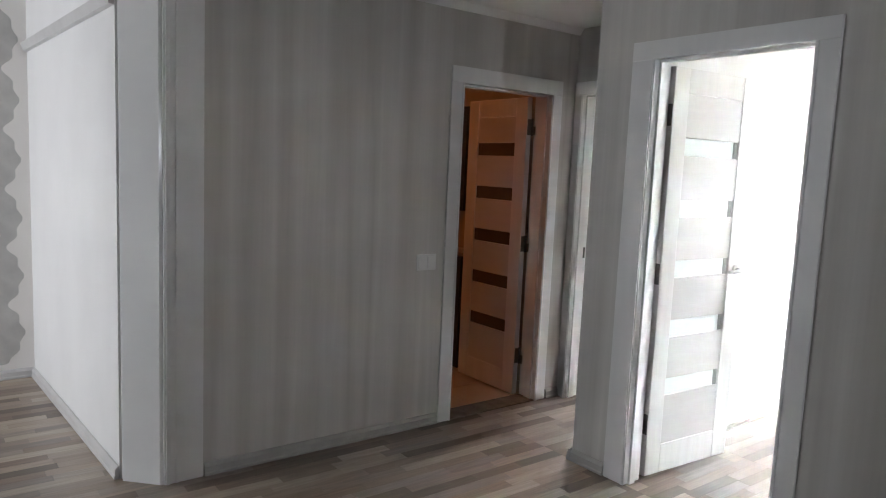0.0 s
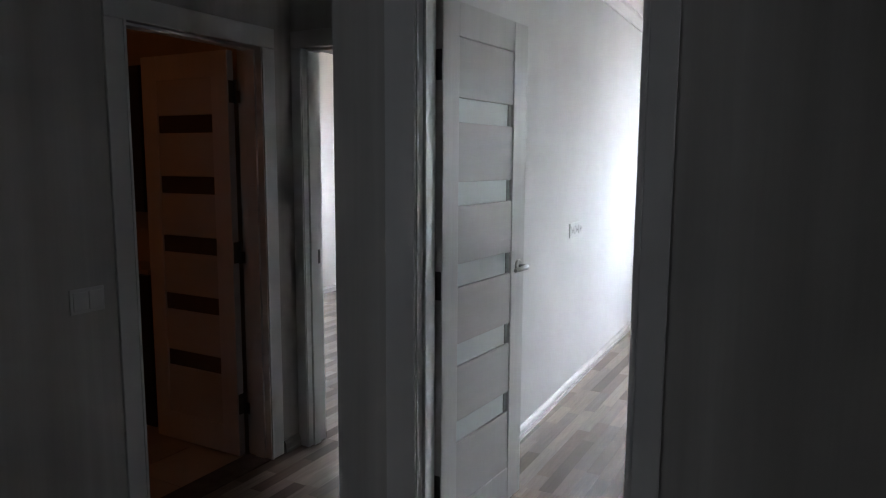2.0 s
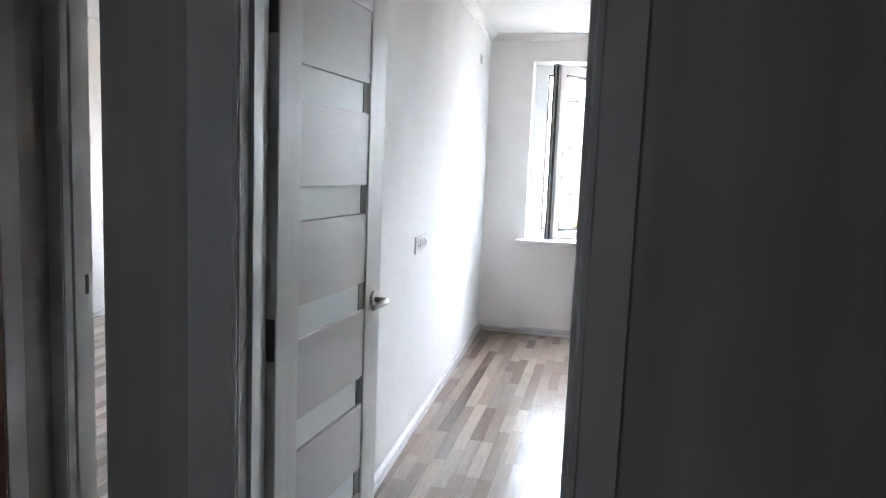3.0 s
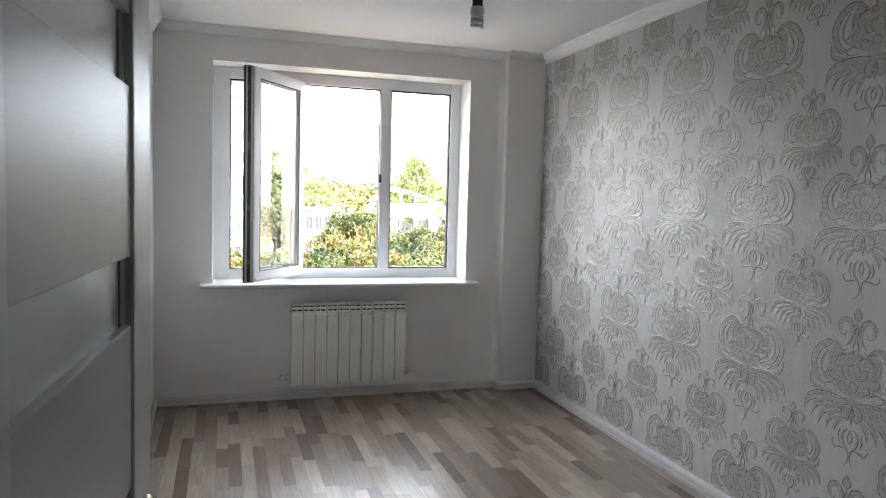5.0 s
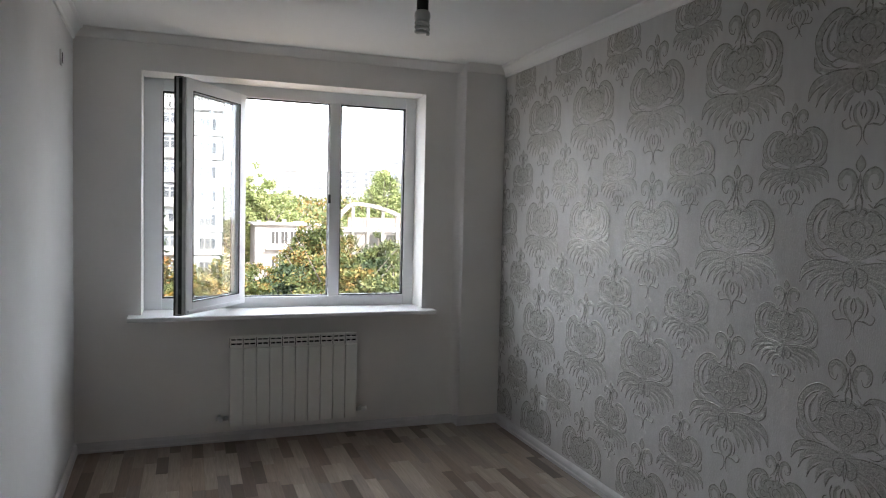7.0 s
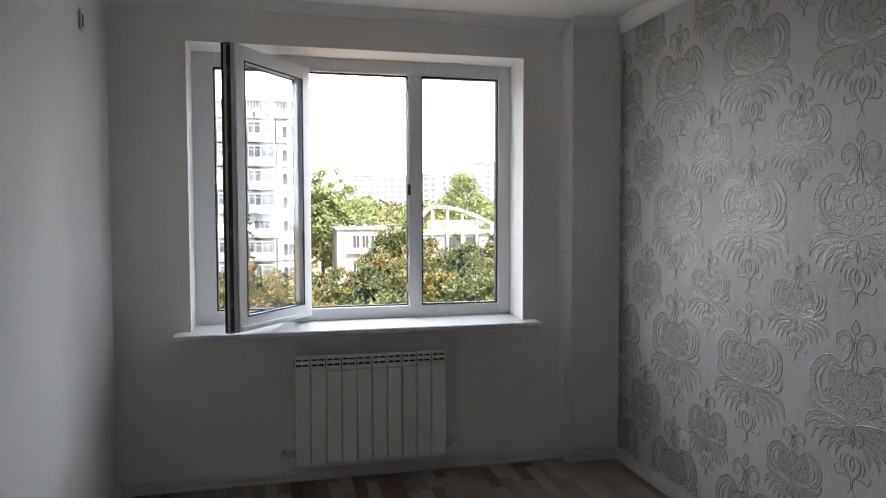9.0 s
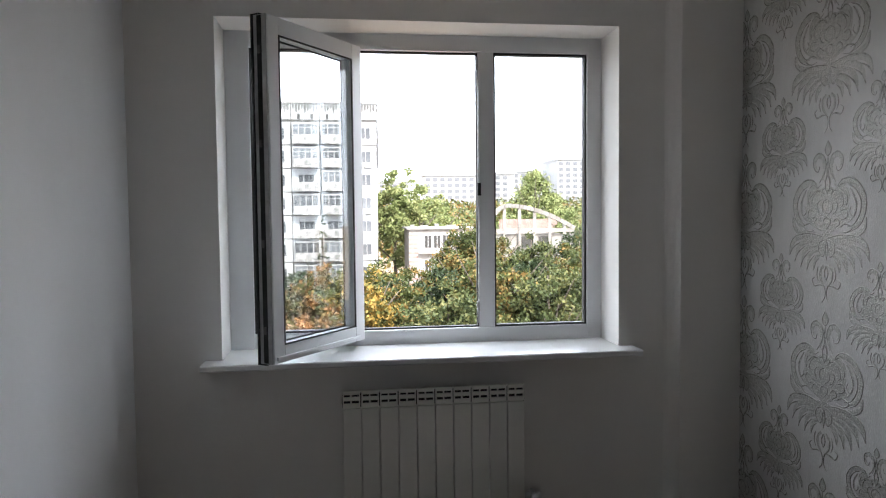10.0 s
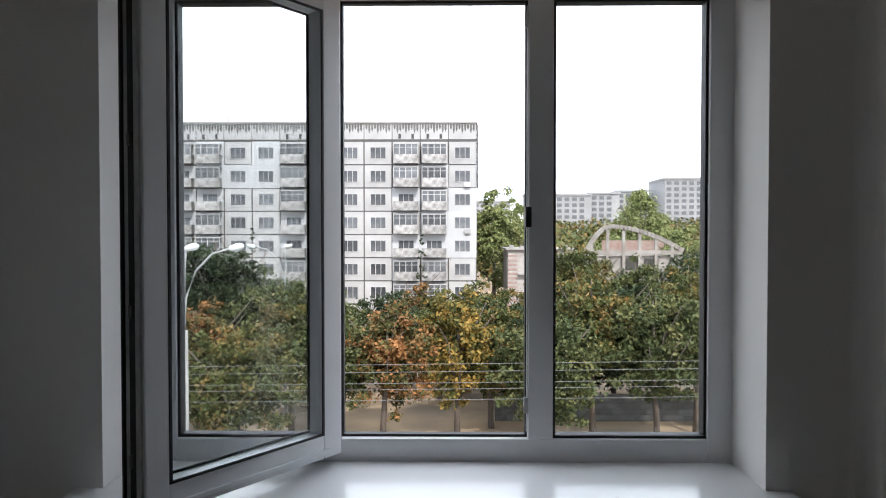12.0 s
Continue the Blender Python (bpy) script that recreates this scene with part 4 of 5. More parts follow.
def ribbon(bm, ctrl, width, high, flip, mat=0, blunt=0.25):
    pts = curve_pts(ctrl)
    n, rows = len(pts), []
    for i, p in enumerate(pts):
        d = (pts[min(i + 1, n - 1)] - pts[max(i - 1, 0)])
        d = Vector((-d.y, d.x, 0)).normalized()
        s = i / (n - 1)
        w = width * 0.5 * max(blunt, math.sin(math.pi * min(1, 0.12 + s * 0.88)) ** 0.6)
        rows.append([bm.verts.new(((q.x if not flip else -q.x), h, q.y)) for q, h in ((p - d * w, 0.0), (p - d * w * 0.45, high), (p + d * w * 0.45, high), (p + d * w, 0.0))])
    for a, b in zip(rows, rows[1:]):
        for j in range(3):
            f = bm.faces.new((a[j], a[j + 1], b[j + 1], b[j]))
            f.material_index, f.smooth = mat, True


SLIM = 0.87


def fill(bm, outline, s, high, mat):
    """A low flat patch inside a closed outline, symmetric about the motif's axis."""
    pts = [(p.x * s * SLIM, p.y * s) for p in curve_pts(outline, 4)]
    ring = pts + [(-u, v) for u, v in reversed(pts)]
    lo, hi = [bm.verts.new((u, 0.0, v)) for u, v in ring], [bm.verts.new((u, high, v)) for u, v in ring]
    n = len(ring)
    for k in range(n):
        bm.faces.new((lo[k], lo[(k + 1) % n], hi[(k + 1) % n], hi[k])).material_index = mat
    top = bm.faces.new(hi)
    top.material_index = mat
    bmesh.ops.triangulate(bm, faces=[top])


def damask_mesh(s, z_low, z_high):
    """One crowned damask medallion hanging from its tip at z = 0, cut off below z_low and above z_high; local y stands off the wall."""
    bm = B()
    # dull printed bodies: blossom, bud, palmette and foot
    fill(bm, ((0.002, -0.262), (0.075, -0.288), (0.150, -0.268), (0.212, -0.300), (0.222, -0.360), (0.205, -0.425), (0.232, -0.478), (0.160, -0.520), (0.080, -0.545), (0.002, -0.575)), s, 0.0004, 1)
    fill(bm, ((0.002, -0.004), (0.024, -0.035), (0.030, -0.058), (0.016, -0.082), (0.002, -0.092)), s, 0.0005, 1)
    fill(bm, ((0.002, -0.560), (0.090, -0.572), (0.180, -0.566), (0.200, -0.600), (0.120, -0.640), (0.060, -0.690), (0.002, -0.705)), s, 0.00045, 1)
    leaves = (
        (((0.055, -0.235), (0.034, -0.165), (0.055, -0.100), (0.110, -0.088), (0.138, -0.128), (0.112, -0.172)), 0.040),
        (((0.110, -0.268), (0.200, -0.248), (0.300, -0.280), (0.355, -0.360), (0.348, -0.440), (0.300, -0.500), (0.230, -0.532)), 0.046),
        (((0.235, -0.300), (0.280, -0.370), (0.272, -0.440), (0.222, -0.490)), 0.026),
        (((0.372, -0.470), (0.352, -0.535), (0.270, -0.565), (0.200, -0.562)), 0.040),
        (((0.090, -0.590), (0.210, -0.578), (0.330, -0.600), (0.385, -0.645), (0.408, -0.705)), 0.046),
        (((0.110, -0.612), (0.220, -0.615), (0.310, -0.660), (0.345, -0.745)), 0.044),
        (((0.100, -0.640), (0.190, -0.650), (0.255, -0.700), (0.278, -0.780)), 0.042),
        (((0.080, -0.665), (0.150, -0.680), (0.195, -0.730), (0.208, -0.795)), 0.038),
        (((0.050, -0.690), (0.100, -0.705), (0.132, -0.745), (0.138, -0.790)), 0.032),
        (((0.020, -0.760), (0.060, -0.790), (0.052, -0.850), (0.014, -0.885)), 0.026),
    )
    for n, (ctrl, w) in enumerate(leaves):
        for flip in (False, True):
            ribbon(bm, [(u * s * SLIM, v * s) for u, v in ctrl], w * s * 0.92, 0.0007 + 0.00003 * n, flip, 1, 0.12)
    strokes = (
        # bud and top scrolls
        ((0.0, 0.0), (0.028, -0.040), (0.026, -0.068), (0.0, -0.094)), ((0.085, -0.252), (0.040, -0.200), (0.020, -0.140), (0.042, -0.090), (0.100, -0.070), (0.150, -0.105), (0.142, -0.165), (0.100, -0.184), (0.082, -0.150)),
        ((0.0, -0.098), (0.010, -0.150), (0.008, -0.200), (0.030, -0.245)), ((0.0, -0.205), (0.022, -0.245), (0.018, -0.290), (0.0, -0.318)),
        # shoulders, outer bow and its inner line
        ((0.065, -0.262), (0.105, -0.282), (0.150, -0.262), (0.190, -0.282)), ((0.105, -0.276), (0.150, -0.238), (0.230, -0.232), (0.310, -0.270), (0.372, -0.350), (0.366, -0.440), (0.318, -0.510), (0.235, -0.548)),
        ((0.205, -0.268), (0.275, -0.300), (0.325, -0.365), (0.318, -0.440), (0.268, -0.500), (0.205, -0.520)), ((0.225, -0.292), (0.268, -0.345), (0.286, -0.405), (0.262, -0.455), (0.225, -0.430), (0.238, -0.400)),
        # blossom in the middle
        ((0.035, -0.33), (0.08, -0.30), (0.14, -0.325), (0.165, -0.38), (0.13, -0.41)), ((0.0, -0.35), (0.045, -0.375), (0.05, -0.42), (0.0, -0.455)), ((0.07, -0.355), (0.105, -0.385), (0.085, -0.43), (0.055, -0.445)),
        ((0.14, -0.425), (0.185, -0.415), (0.205, -0.45), (0.165, -0.475), (0.125, -0.46)), ((0.0, -0.462), (0.032, -0.478), (0.030, -0.505), (0.0, -0.535)), ((0.06, -0.492), (0.10, -0.470), (0.130, -0.500), (0.085, -0.530)),
        ((0.130, -0.522), (0.185, -0.502), (0.250, -0.522), (0.200, -0.552), (0.130, -0.545)), ((0.095, -0.295), (0.130, -0.305), (0.185, -0.345)), ((0.180, -0.305), (0.202, -0.350), (0.190, -0.395)),
        ((0.020, -0.285), (0.055, -0.300), (0.030, -0.325)),
        # side leaves and fan
        ((0.378, -0.462), (0.372, -0.525), (0.310, -0.570), (0.215, -0.578)), ((0.02, -0.588), (0.120, -0.570), (0.245, -0.568), (0.350, -0.590), (0.402, -0.640), (0.412, -0.712)),
        ((0.412, -0.712), (0.372, -0.662), (0.290, -0.625)), ((0.350, -0.752), (0.315, -0.695), (0.240, -0.650)), ((0.282, -0.788), (0.250, -0.730), (0.180, -0.678)), ((0.212, -0.802), (0.180, -0.745), (0.125, -0.700)),
        ((0.135, -0.795), (0.112, -0.745), (0.075, -0.715)), ((0.02, -0.60), (0.075, -0.622), (0.082, -0.672), (0.040, -0.705), (0.018, -0.672), (0.040, -0.652)), ((0.0, -0.60), (0.012, -0.66), (0.0, -0.73)),
        # lyre at the foot
        ((0.030, -0.755), (0.066, -0.800), (0.058, -0.850), (0.012, -0.900), (0.010, -0.955), (0.040, -0.992)), ((0.022, -0.885), (0.070, -0.882), (0.122, -0.892), (0.146, -0.858), (0.118, -0.838)), ((0.004, -0.765), (0.018, -0.810), (0.004, -0.850)),
        ((0.085, -0.770), (0.098, -0.820), (0.080, -0.862)),
    )
    for ctrl in strokes:
        for flip in (False, True):
            ribbon(bm, [(u * s * SLIM, v * s) for u, v in ctrl], 0.0108 * s, 0.0015, flip)
    for cut, up in ((z_low, -1), (z_high, 1)):
        bmesh.ops.bisect_plane(bm, geom=bm.verts[:] + bm.edges[:] + bm.faces[:], plane_co=(0, 0, cut), plane_no=(0, 0, up), clear_outer=True)
    return mesh_of("damask_motif", bm, DAMASK_RELIEF, DAMASK_FILL)


damask_rows = {}
for size, squeeze, y_first, z_first in ((0.635, 1.0, 5.312, 2.405), (0.425, 1.06, 5.597, 2.618)):
    for j in range(4):
        z = z_first - 0.661 * j
        low, high = max(-0.7, 0.078 - z), min(0.05, CEIL - 0.07 - z)
        for i in range(-4, 5):
            y = y_first + 0.5655 * i
            if not 3.5 < y < COL_Y - 0.01:
                continue
            row = (size, round(low, 3), round(high, 3))
            if row not in damask_rows:
                damask_rows[row] = damask_mesh(*row)
            o = new("damask_motif", damask_rows[row])
            o.parent, o.matrix_world = wall_east, pose(EAST_X - 0.0005, y, z, 0, 0, 90) @ Matrix.Diagonal((squeeze, 1, 1, 1))

# grey medallions on the wall of the adjoining room
bm = B()
vs = [bm.verts.new((0.0012, (0.125 * abs(math.cos(a)) ** 0.7 * (0.75 + 0.25 * math.cos(2 * a) + 0.10 * math.cos(10 * a))) * math.copysign(1, math.cos(a)), 0.205 * math.sin(a))) for a in (2 * math.pi * (i + 0.5) / 48 for i in range(48))]
bm.faces.new(vs)
medallion = mesh_of("medallion", bm, ROOM_PATTERN)
for i in range(4):
    for j in range(6):
        o = new("medallion", medallion)
        o.parent, o.location = wall_pattern, (-5.0, 0.70 - 0.27 * i, 0.3 + 0.37 * j + 0.18 * (i % 2))


# ---- outside ----
GROUND = -13.0
bm = B()
box(bm, -900, 8.3, GROUND - 1, 900, 1800, GROUND)
structure("ground", bm, SOIL, "dry brown ground with worn asphalt and leaves", "ground")
bm = B()
box(bm, -300, 22, GROUND - 0.5, 300, 44, GROUND + 0.012)
structure("road", bm, ASPHALT, "grey asphalt street below the window", "road")
for y0, y1 in ((43.9, 44.15), (21.85, 22.1)):
    bm = B()
    box(bm, -300, y0, GROUND - 0.3, 300, y1, GROUND + 0.15, bevel=0.02)
    structure("kerb", bm, FENCE_STONE, "pale concrete kerb along the street", "kerb")
bm = B()
box(bm, -2.7, 8.02, GROUND, 2.5, 8.3, -0.2)
structure("wall_outer", bm, CONCRETE, "outer wall of the flat's own building")

# panel block across the street
BY, COLW, STOREY = 92.0, 3.47, 2.87
TOPROW = 11.57
block = thing("apartment_building", "nine-storey pale panel apartment block with patched balconies", "building", pose(0, BY, 0))
bm = B()
NCOL = 15
bx1 = 2.33
bx0 = bx1 - COLW * NCOL - 0.4
box(bm, bx0, 0.06, GROUND, bx1, 12, 15.2)
part("wall", bm, PANEL_JOINT, block, "dark joint-lined core of the panel wall")
bm = B()
box(bm, bx0 - 0.15, -0.15, 15.2, bx1 + 0.1, 12.2, 15.42, bevel=0.03)
part("roof", bm, CONCRETE, block, "flat roof slab")
bm = B()
box(bm, -COLW / 2 + 0.085, 0, -STOREY / 2 + 0.075, COLW / 2 - 0.085, 0.059, STOREY / 2 - 0.075)
panel_me = mesh_of("panel", bm, PANEL)
bm = B()
box(bm, -COLW / 2 + 0.05, 0, -0.95, COLW / 2 - 0.05, 0.059, 1.0)
attic_me = mesh_of("attic_panel", bm, PANEL)
bm = B()
for i in range(9):
    u = -1.55 + 0.35 * i
    d = 0.7 + 0.5 * ((i * 5) % 3) / 2
    prism_pts = [(u, 0), (u + 0.26, 0), (u + 0.26, -d * 0.6), (u + 0.13, -d), (u, -d * 0.6)]
    lo = [bm.verts.new((x, -0.03, z)) for x, z in prism_pts]
    hi = [bm.verts.new((x, 0.0, z)) for x, z in prism_pts]
    bm.faces.new(lo)
    for k in range(5):
        bm.faces.new((lo[k], lo[(k + 1) % 5], hi[(k + 1) % 5], hi[k]))
frieze_me = mesh_of("frieze", bm, FENCE_STONE)
bm = B()
outer = [(-1.0, -0.72), (1.0, -0.72), (1.0, 0.73), (-1.0, 0.73)]
inner = [(-0.9, -0.66), (0.9, -0.66), (0.9, 0.67), (-0.9, 0.67)]
rings = [[bm.verts.new((x, y, z)) for x, z in ring] for ring, y in ((outer, 0.0), (outer, -0.05), (inner, -0.05), (inner, -0.003))]
for ra, rb in zip(rings, rings[1:]):
    for k in range(4):
        bm.faces.new((ra[k], ra[(k + 1) % 4], rb[(k + 1) % 4], rb[k]))
frame_me = mesh_of("window", bm, FACADE_FRAME)
bm = B()
box(bm, -0.03, -0.045, -0.67, 0.03, -0.021, 0.68)
mullion_me = mesh_of("mullion", bm, FACADE_FRAME)
bm = B()
box(bm, -0.9, -0.02, -0.67, 0.9, -0.004, 0.68)
pane_me = mesh_of("pane", bm, FACADE_GLASS)
bm = B()
box(bm, -1.5, -1.1, -1.35, 1.5, 0.0, -1.22)
box(bm, -1.5, -1.1, -1.22, 1.5, -1.02, -0.25)
box(bm, -1.5, -1.02, -1.22, -1.42, 0.0, -0.25)
box(bm, 1.42, -1.02, -1.22, 1.5, 0.0, -0.25)
balcony_me = mesh_of("balcony", bm, BALCONY)
bm = B()
for x in (-1.47, -0.75, 0.0, 0.75, 1.47):
    box(bm, x - 0.04, -1.08, -0.25, x + 0.04, -1.02, 1.0)
box(bm, -1.5, -1.1, 1.0, 1.5, 0.0, 1.1)
box(bm, -1.46, -1.07, 0.55, 1.46, -1.03, 0.6)
glazing_me = mesh_of("balcony_glazing", bm, FACADE_FRAME)
bm = B()
box(bm, -1.45, -1.05, -0.24, 1.45, -1.0, 0.98)
gpane_me = mesh_of("balcony_pane", bm, FACADE_GLASS)
bm = B()
box(bm, -0.4, -0.35, -0.28, 0.4, 0.0, 0.28, bevel=0.03)
ac_me = mesh_of("air_conditioner", bm, FACADE_FRAME)


bm = B()
for x0, x1, z0, z1 in ((-COLW / 2, -1.0, -STOREY / 2, STOREY / 2), (1.0, COLW / 2, -STOREY / 2, STOREY / 2), (-1.0, 1.0, -STOREY / 2, -0.72), (-1.0, 1.0, 0.73, STOREY / 2)):
    box(bm, x0, -0.022, z0, x1, -0.001, z1)
insulation_me = mesh_of("insulation_panel", bm, INSULATION)


def on_block(nm, me, x, y, z, parent=None):
    o = new(nm, me)
    o.parent = parent or block
    o.location = (x, y, z) if parent is None else (0, 0, 0)
    return o


# flats whose front was clad in white render, hiding the joints
INSULATED = {(0, 2), (0, 3), (0, 4), (1, 1), (2, 2), (1, 3), (1, 4), (2, 5), (2, 4), (6, 4), (7, 1), (8, 1), (7, 0), (5, 0), (5, 5), (9, 1), (9, 0), (10, 3), (11, 2)}
rnd = random.Random(7)
for c in range(NCOL):
    cx = 0.45 - COLW * c + 0.12
    on_block("attic_panel", attic_me, cx, 0, 14.2)
    on_block("frieze", frieze_me, cx, 0, 15.1)
    for row in range(9):
        cz = TOPROW - STOREY * row
        on_block("panel", panel_me, cx, 0, cz)
        balc = c % 4 in (1, 2)
        if (c, row) in INSULATED:
            on_block("insulation_panel", insulation_me, cx, 0, cz)
        w = on_block("window", frame_me, cx, 0.0, cz)
        on_block("pane", pane_me, 0, 0, 0, w)
        for dx in (-0.33, 0.33):
            on_block("mullion", mullion_me, 0, 0, 0, w).location.x = dx
        if balc:
            bl = on_block("balcony", balcony_me, cx, 0.0, cz)
            if rnd.random() < 0.62:
                on_block("balcony_glazing", glazing_me, 0, 0, 0, bl)
                on_block("balcony_pane", gpane_me, 0, 0, 0, bl)
        elif rnd.random() < 0.16:
            on_block("air_conditioner", ac_me, cx + 0.6, 0.0, cz - 1.05)
    if c % 4 in (1, 2):
        for dx in (-0.8, 0.8):
            bm = B()
            box(bm, dx - 0.16, -0.03, -0.3, dx + 0.16, 0, 0.3)
            o = part("attic_vent", bm, DARK_GAP, block)
            o.location = (cx, 0, 13.62)
bm = B()
tube(bm, [(-4.7, 4, 15.4), (-4.7, 4, 17.4)], 0.05, 6)
tube(bm, [(-29.6, 4, 15.4), (-29.6, 4, 17.8)], 0.05, 6)
for x in (-45, -38, -31, -24, -17, -10, -3):
    tube(bm, [(x, 2, 15.4), (x, 2, 16.0)], 0.04, 6)
tube(bm, [(-45, 2, 16.0), (-3, 2, 16.0)], 0.03, 6)
part("aerial", bm, STEEL_POLE, block, "thin roof aerials and rail")
bm = B()
tube(bm, [(bx1 + 0.1, 0.3, 15.1), (bx1 + 0.1, 0.3, 7.2)], 0.09, 6)
part("downpipe", bm, PANEL_JOINT, block, "dark broken downpipe")


# ---- trees ----
def crown_mesh(name, mat, rx, rz, n_clumps, per, leaf_size, seed, cone=False):
    """Leaves in clumps over an uneven crown: thousands of small bent quads."""
    r = np.random.default_rng(seed)
    verts, faces = [], []
    for c in range(n_clumps):
        while True:
            p = r.uniform(-1, 1, 3)
            d = np.linalg.norm(p)
            if 0.35 < d < 1:
                break
        wob = 0.78 + 0.32 * math.sin(3.1 * p[0] + seed) * math.cos(2.7 * p[1] - seed) + 0.16 * r.normal()
        wob = min(max(wob, 0.5), 1.02)
        if cone:
            h = r.uniform(0, 1) ** 1.3
            a = r.uniform(0, 2 * math.pi)
            q = (1 - h) ** 0.8 * r.uniform(0.45, 1.0)
            centre = np.array([rx * q * math.cos(a), rx * q * math.sin(a), rz * (2 * h - 1)])
        else:
            centre = p * wob * np.array([rx, rx, rz])
        spread = (0.050 + 0.055 * r.random()) * (rx if not cone else rx * 0.8)
        for _ in range(per):
            o = centre + r.normal(0, 1, 3) * spread * np.array([1, 1, 0.7])
            u = r.normal(0, 1, 3)
            u /= np.linalg.norm(u)
            v = np.cross(u, r.normal(0, 1, 3))
            v /= np.linalg.norm(v)
            s = leaf_size * r.uniform(0.6, 1.3)
            i = len(verts)
            verts += [tuple(o - u * s), tuple(o - v * s * 0.55), tuple(o + u * s), tuple(o + v * s * 0.55)]
            faces.append((i, i + 1, i + 2, i + 3))
    me = bpy.data.meshes.new(name)
    me.from_pydata(verts, [], faces)
    me.materials.append(mat)
    return me


def tree(label, at, height, crown, trunk_r=0.2, crown_z=0.62, lean=0.0, seed=0):
    """A tapered trunk with forking limbs under a leafy crown; at is the foot."""
    t = thing("tree", label, "tree", pose(*at))
    rr = random.Random(seed)
    bm = B()
    tube(bm, [(0, 0, -0.3), (lean * 0.3, 0, height * 0.2), (lean * 0.7, 0.1, height * 0.45), (lean, 0, height * 0.8)], [trunk_r * 1.25, trunk_r, trunk_r * 0.75, trunk_r * 0.25], 9)
    for i in range(7):
        a, z = rr.uniform(0, 6.28), height * rr.uniform(0.25, 0.6)
        l = height * rr.uniform(0.18, 0.32)
        x0 = lean * z / height
        tube(bm, [(x0, 0, z), (x0 + l * 0.5 * math.cos(a), l * 0.5 * math.sin(a), z + l * 0.45), (x0 + l * math.cos(a), l * math.sin(a), z + l * 1.05)], [trunk_r * 0.5, trunk_r * 0.32, trunk_r * 0.1], 6)
    part("trunk", bm, BARK, t)
    o = new("crown", crown)
    o.parent, o.location, o.rotation_euler = t, (lean, 0, height * crown_z), (0, 0, rr.uniform(0, 6.28))
    s = rr.uniform(0.92, 1.08)
    o.scale = (s, s, s)
    return t


C_GREEN = crown_mesh("crown", LEAF_GREEN, 3.7, 4.3, 205, 72, 0.15, 11)
C_MIXED = crown_mesh("crown", LEAF_MIXED, 3.6, 4.3, 205, 72, 0.15, 12)
C_GOLD = crown_mesh("crown", LEAF_GOLD, 3.0, 4.2, 150, 72, 0.15, 13)
C_RUST = crown_mesh("crown", LEAF_RUST, 3.4, 4.0, 175, 72, 0.15, 14)
C_DARK = crown_mesh("crown", LEAF_DARK, 4.2, 5.0, 215, 76, 0.16, 15)
C_TALL = crown_mesh("crown", LEAF_FRESH, 4.6, 7.6, 170, 80, 0.22, 16)
C_CONE = crown_mesh("crown", LEAF_FRESH, 10.0, 6.8, 300, 64, 0.24, 17, True)
C_SPRUCE = crown_mesh("crown", LEAF_DARK, 0.9, 2.8, 36, 26, 0.11, 18, True)

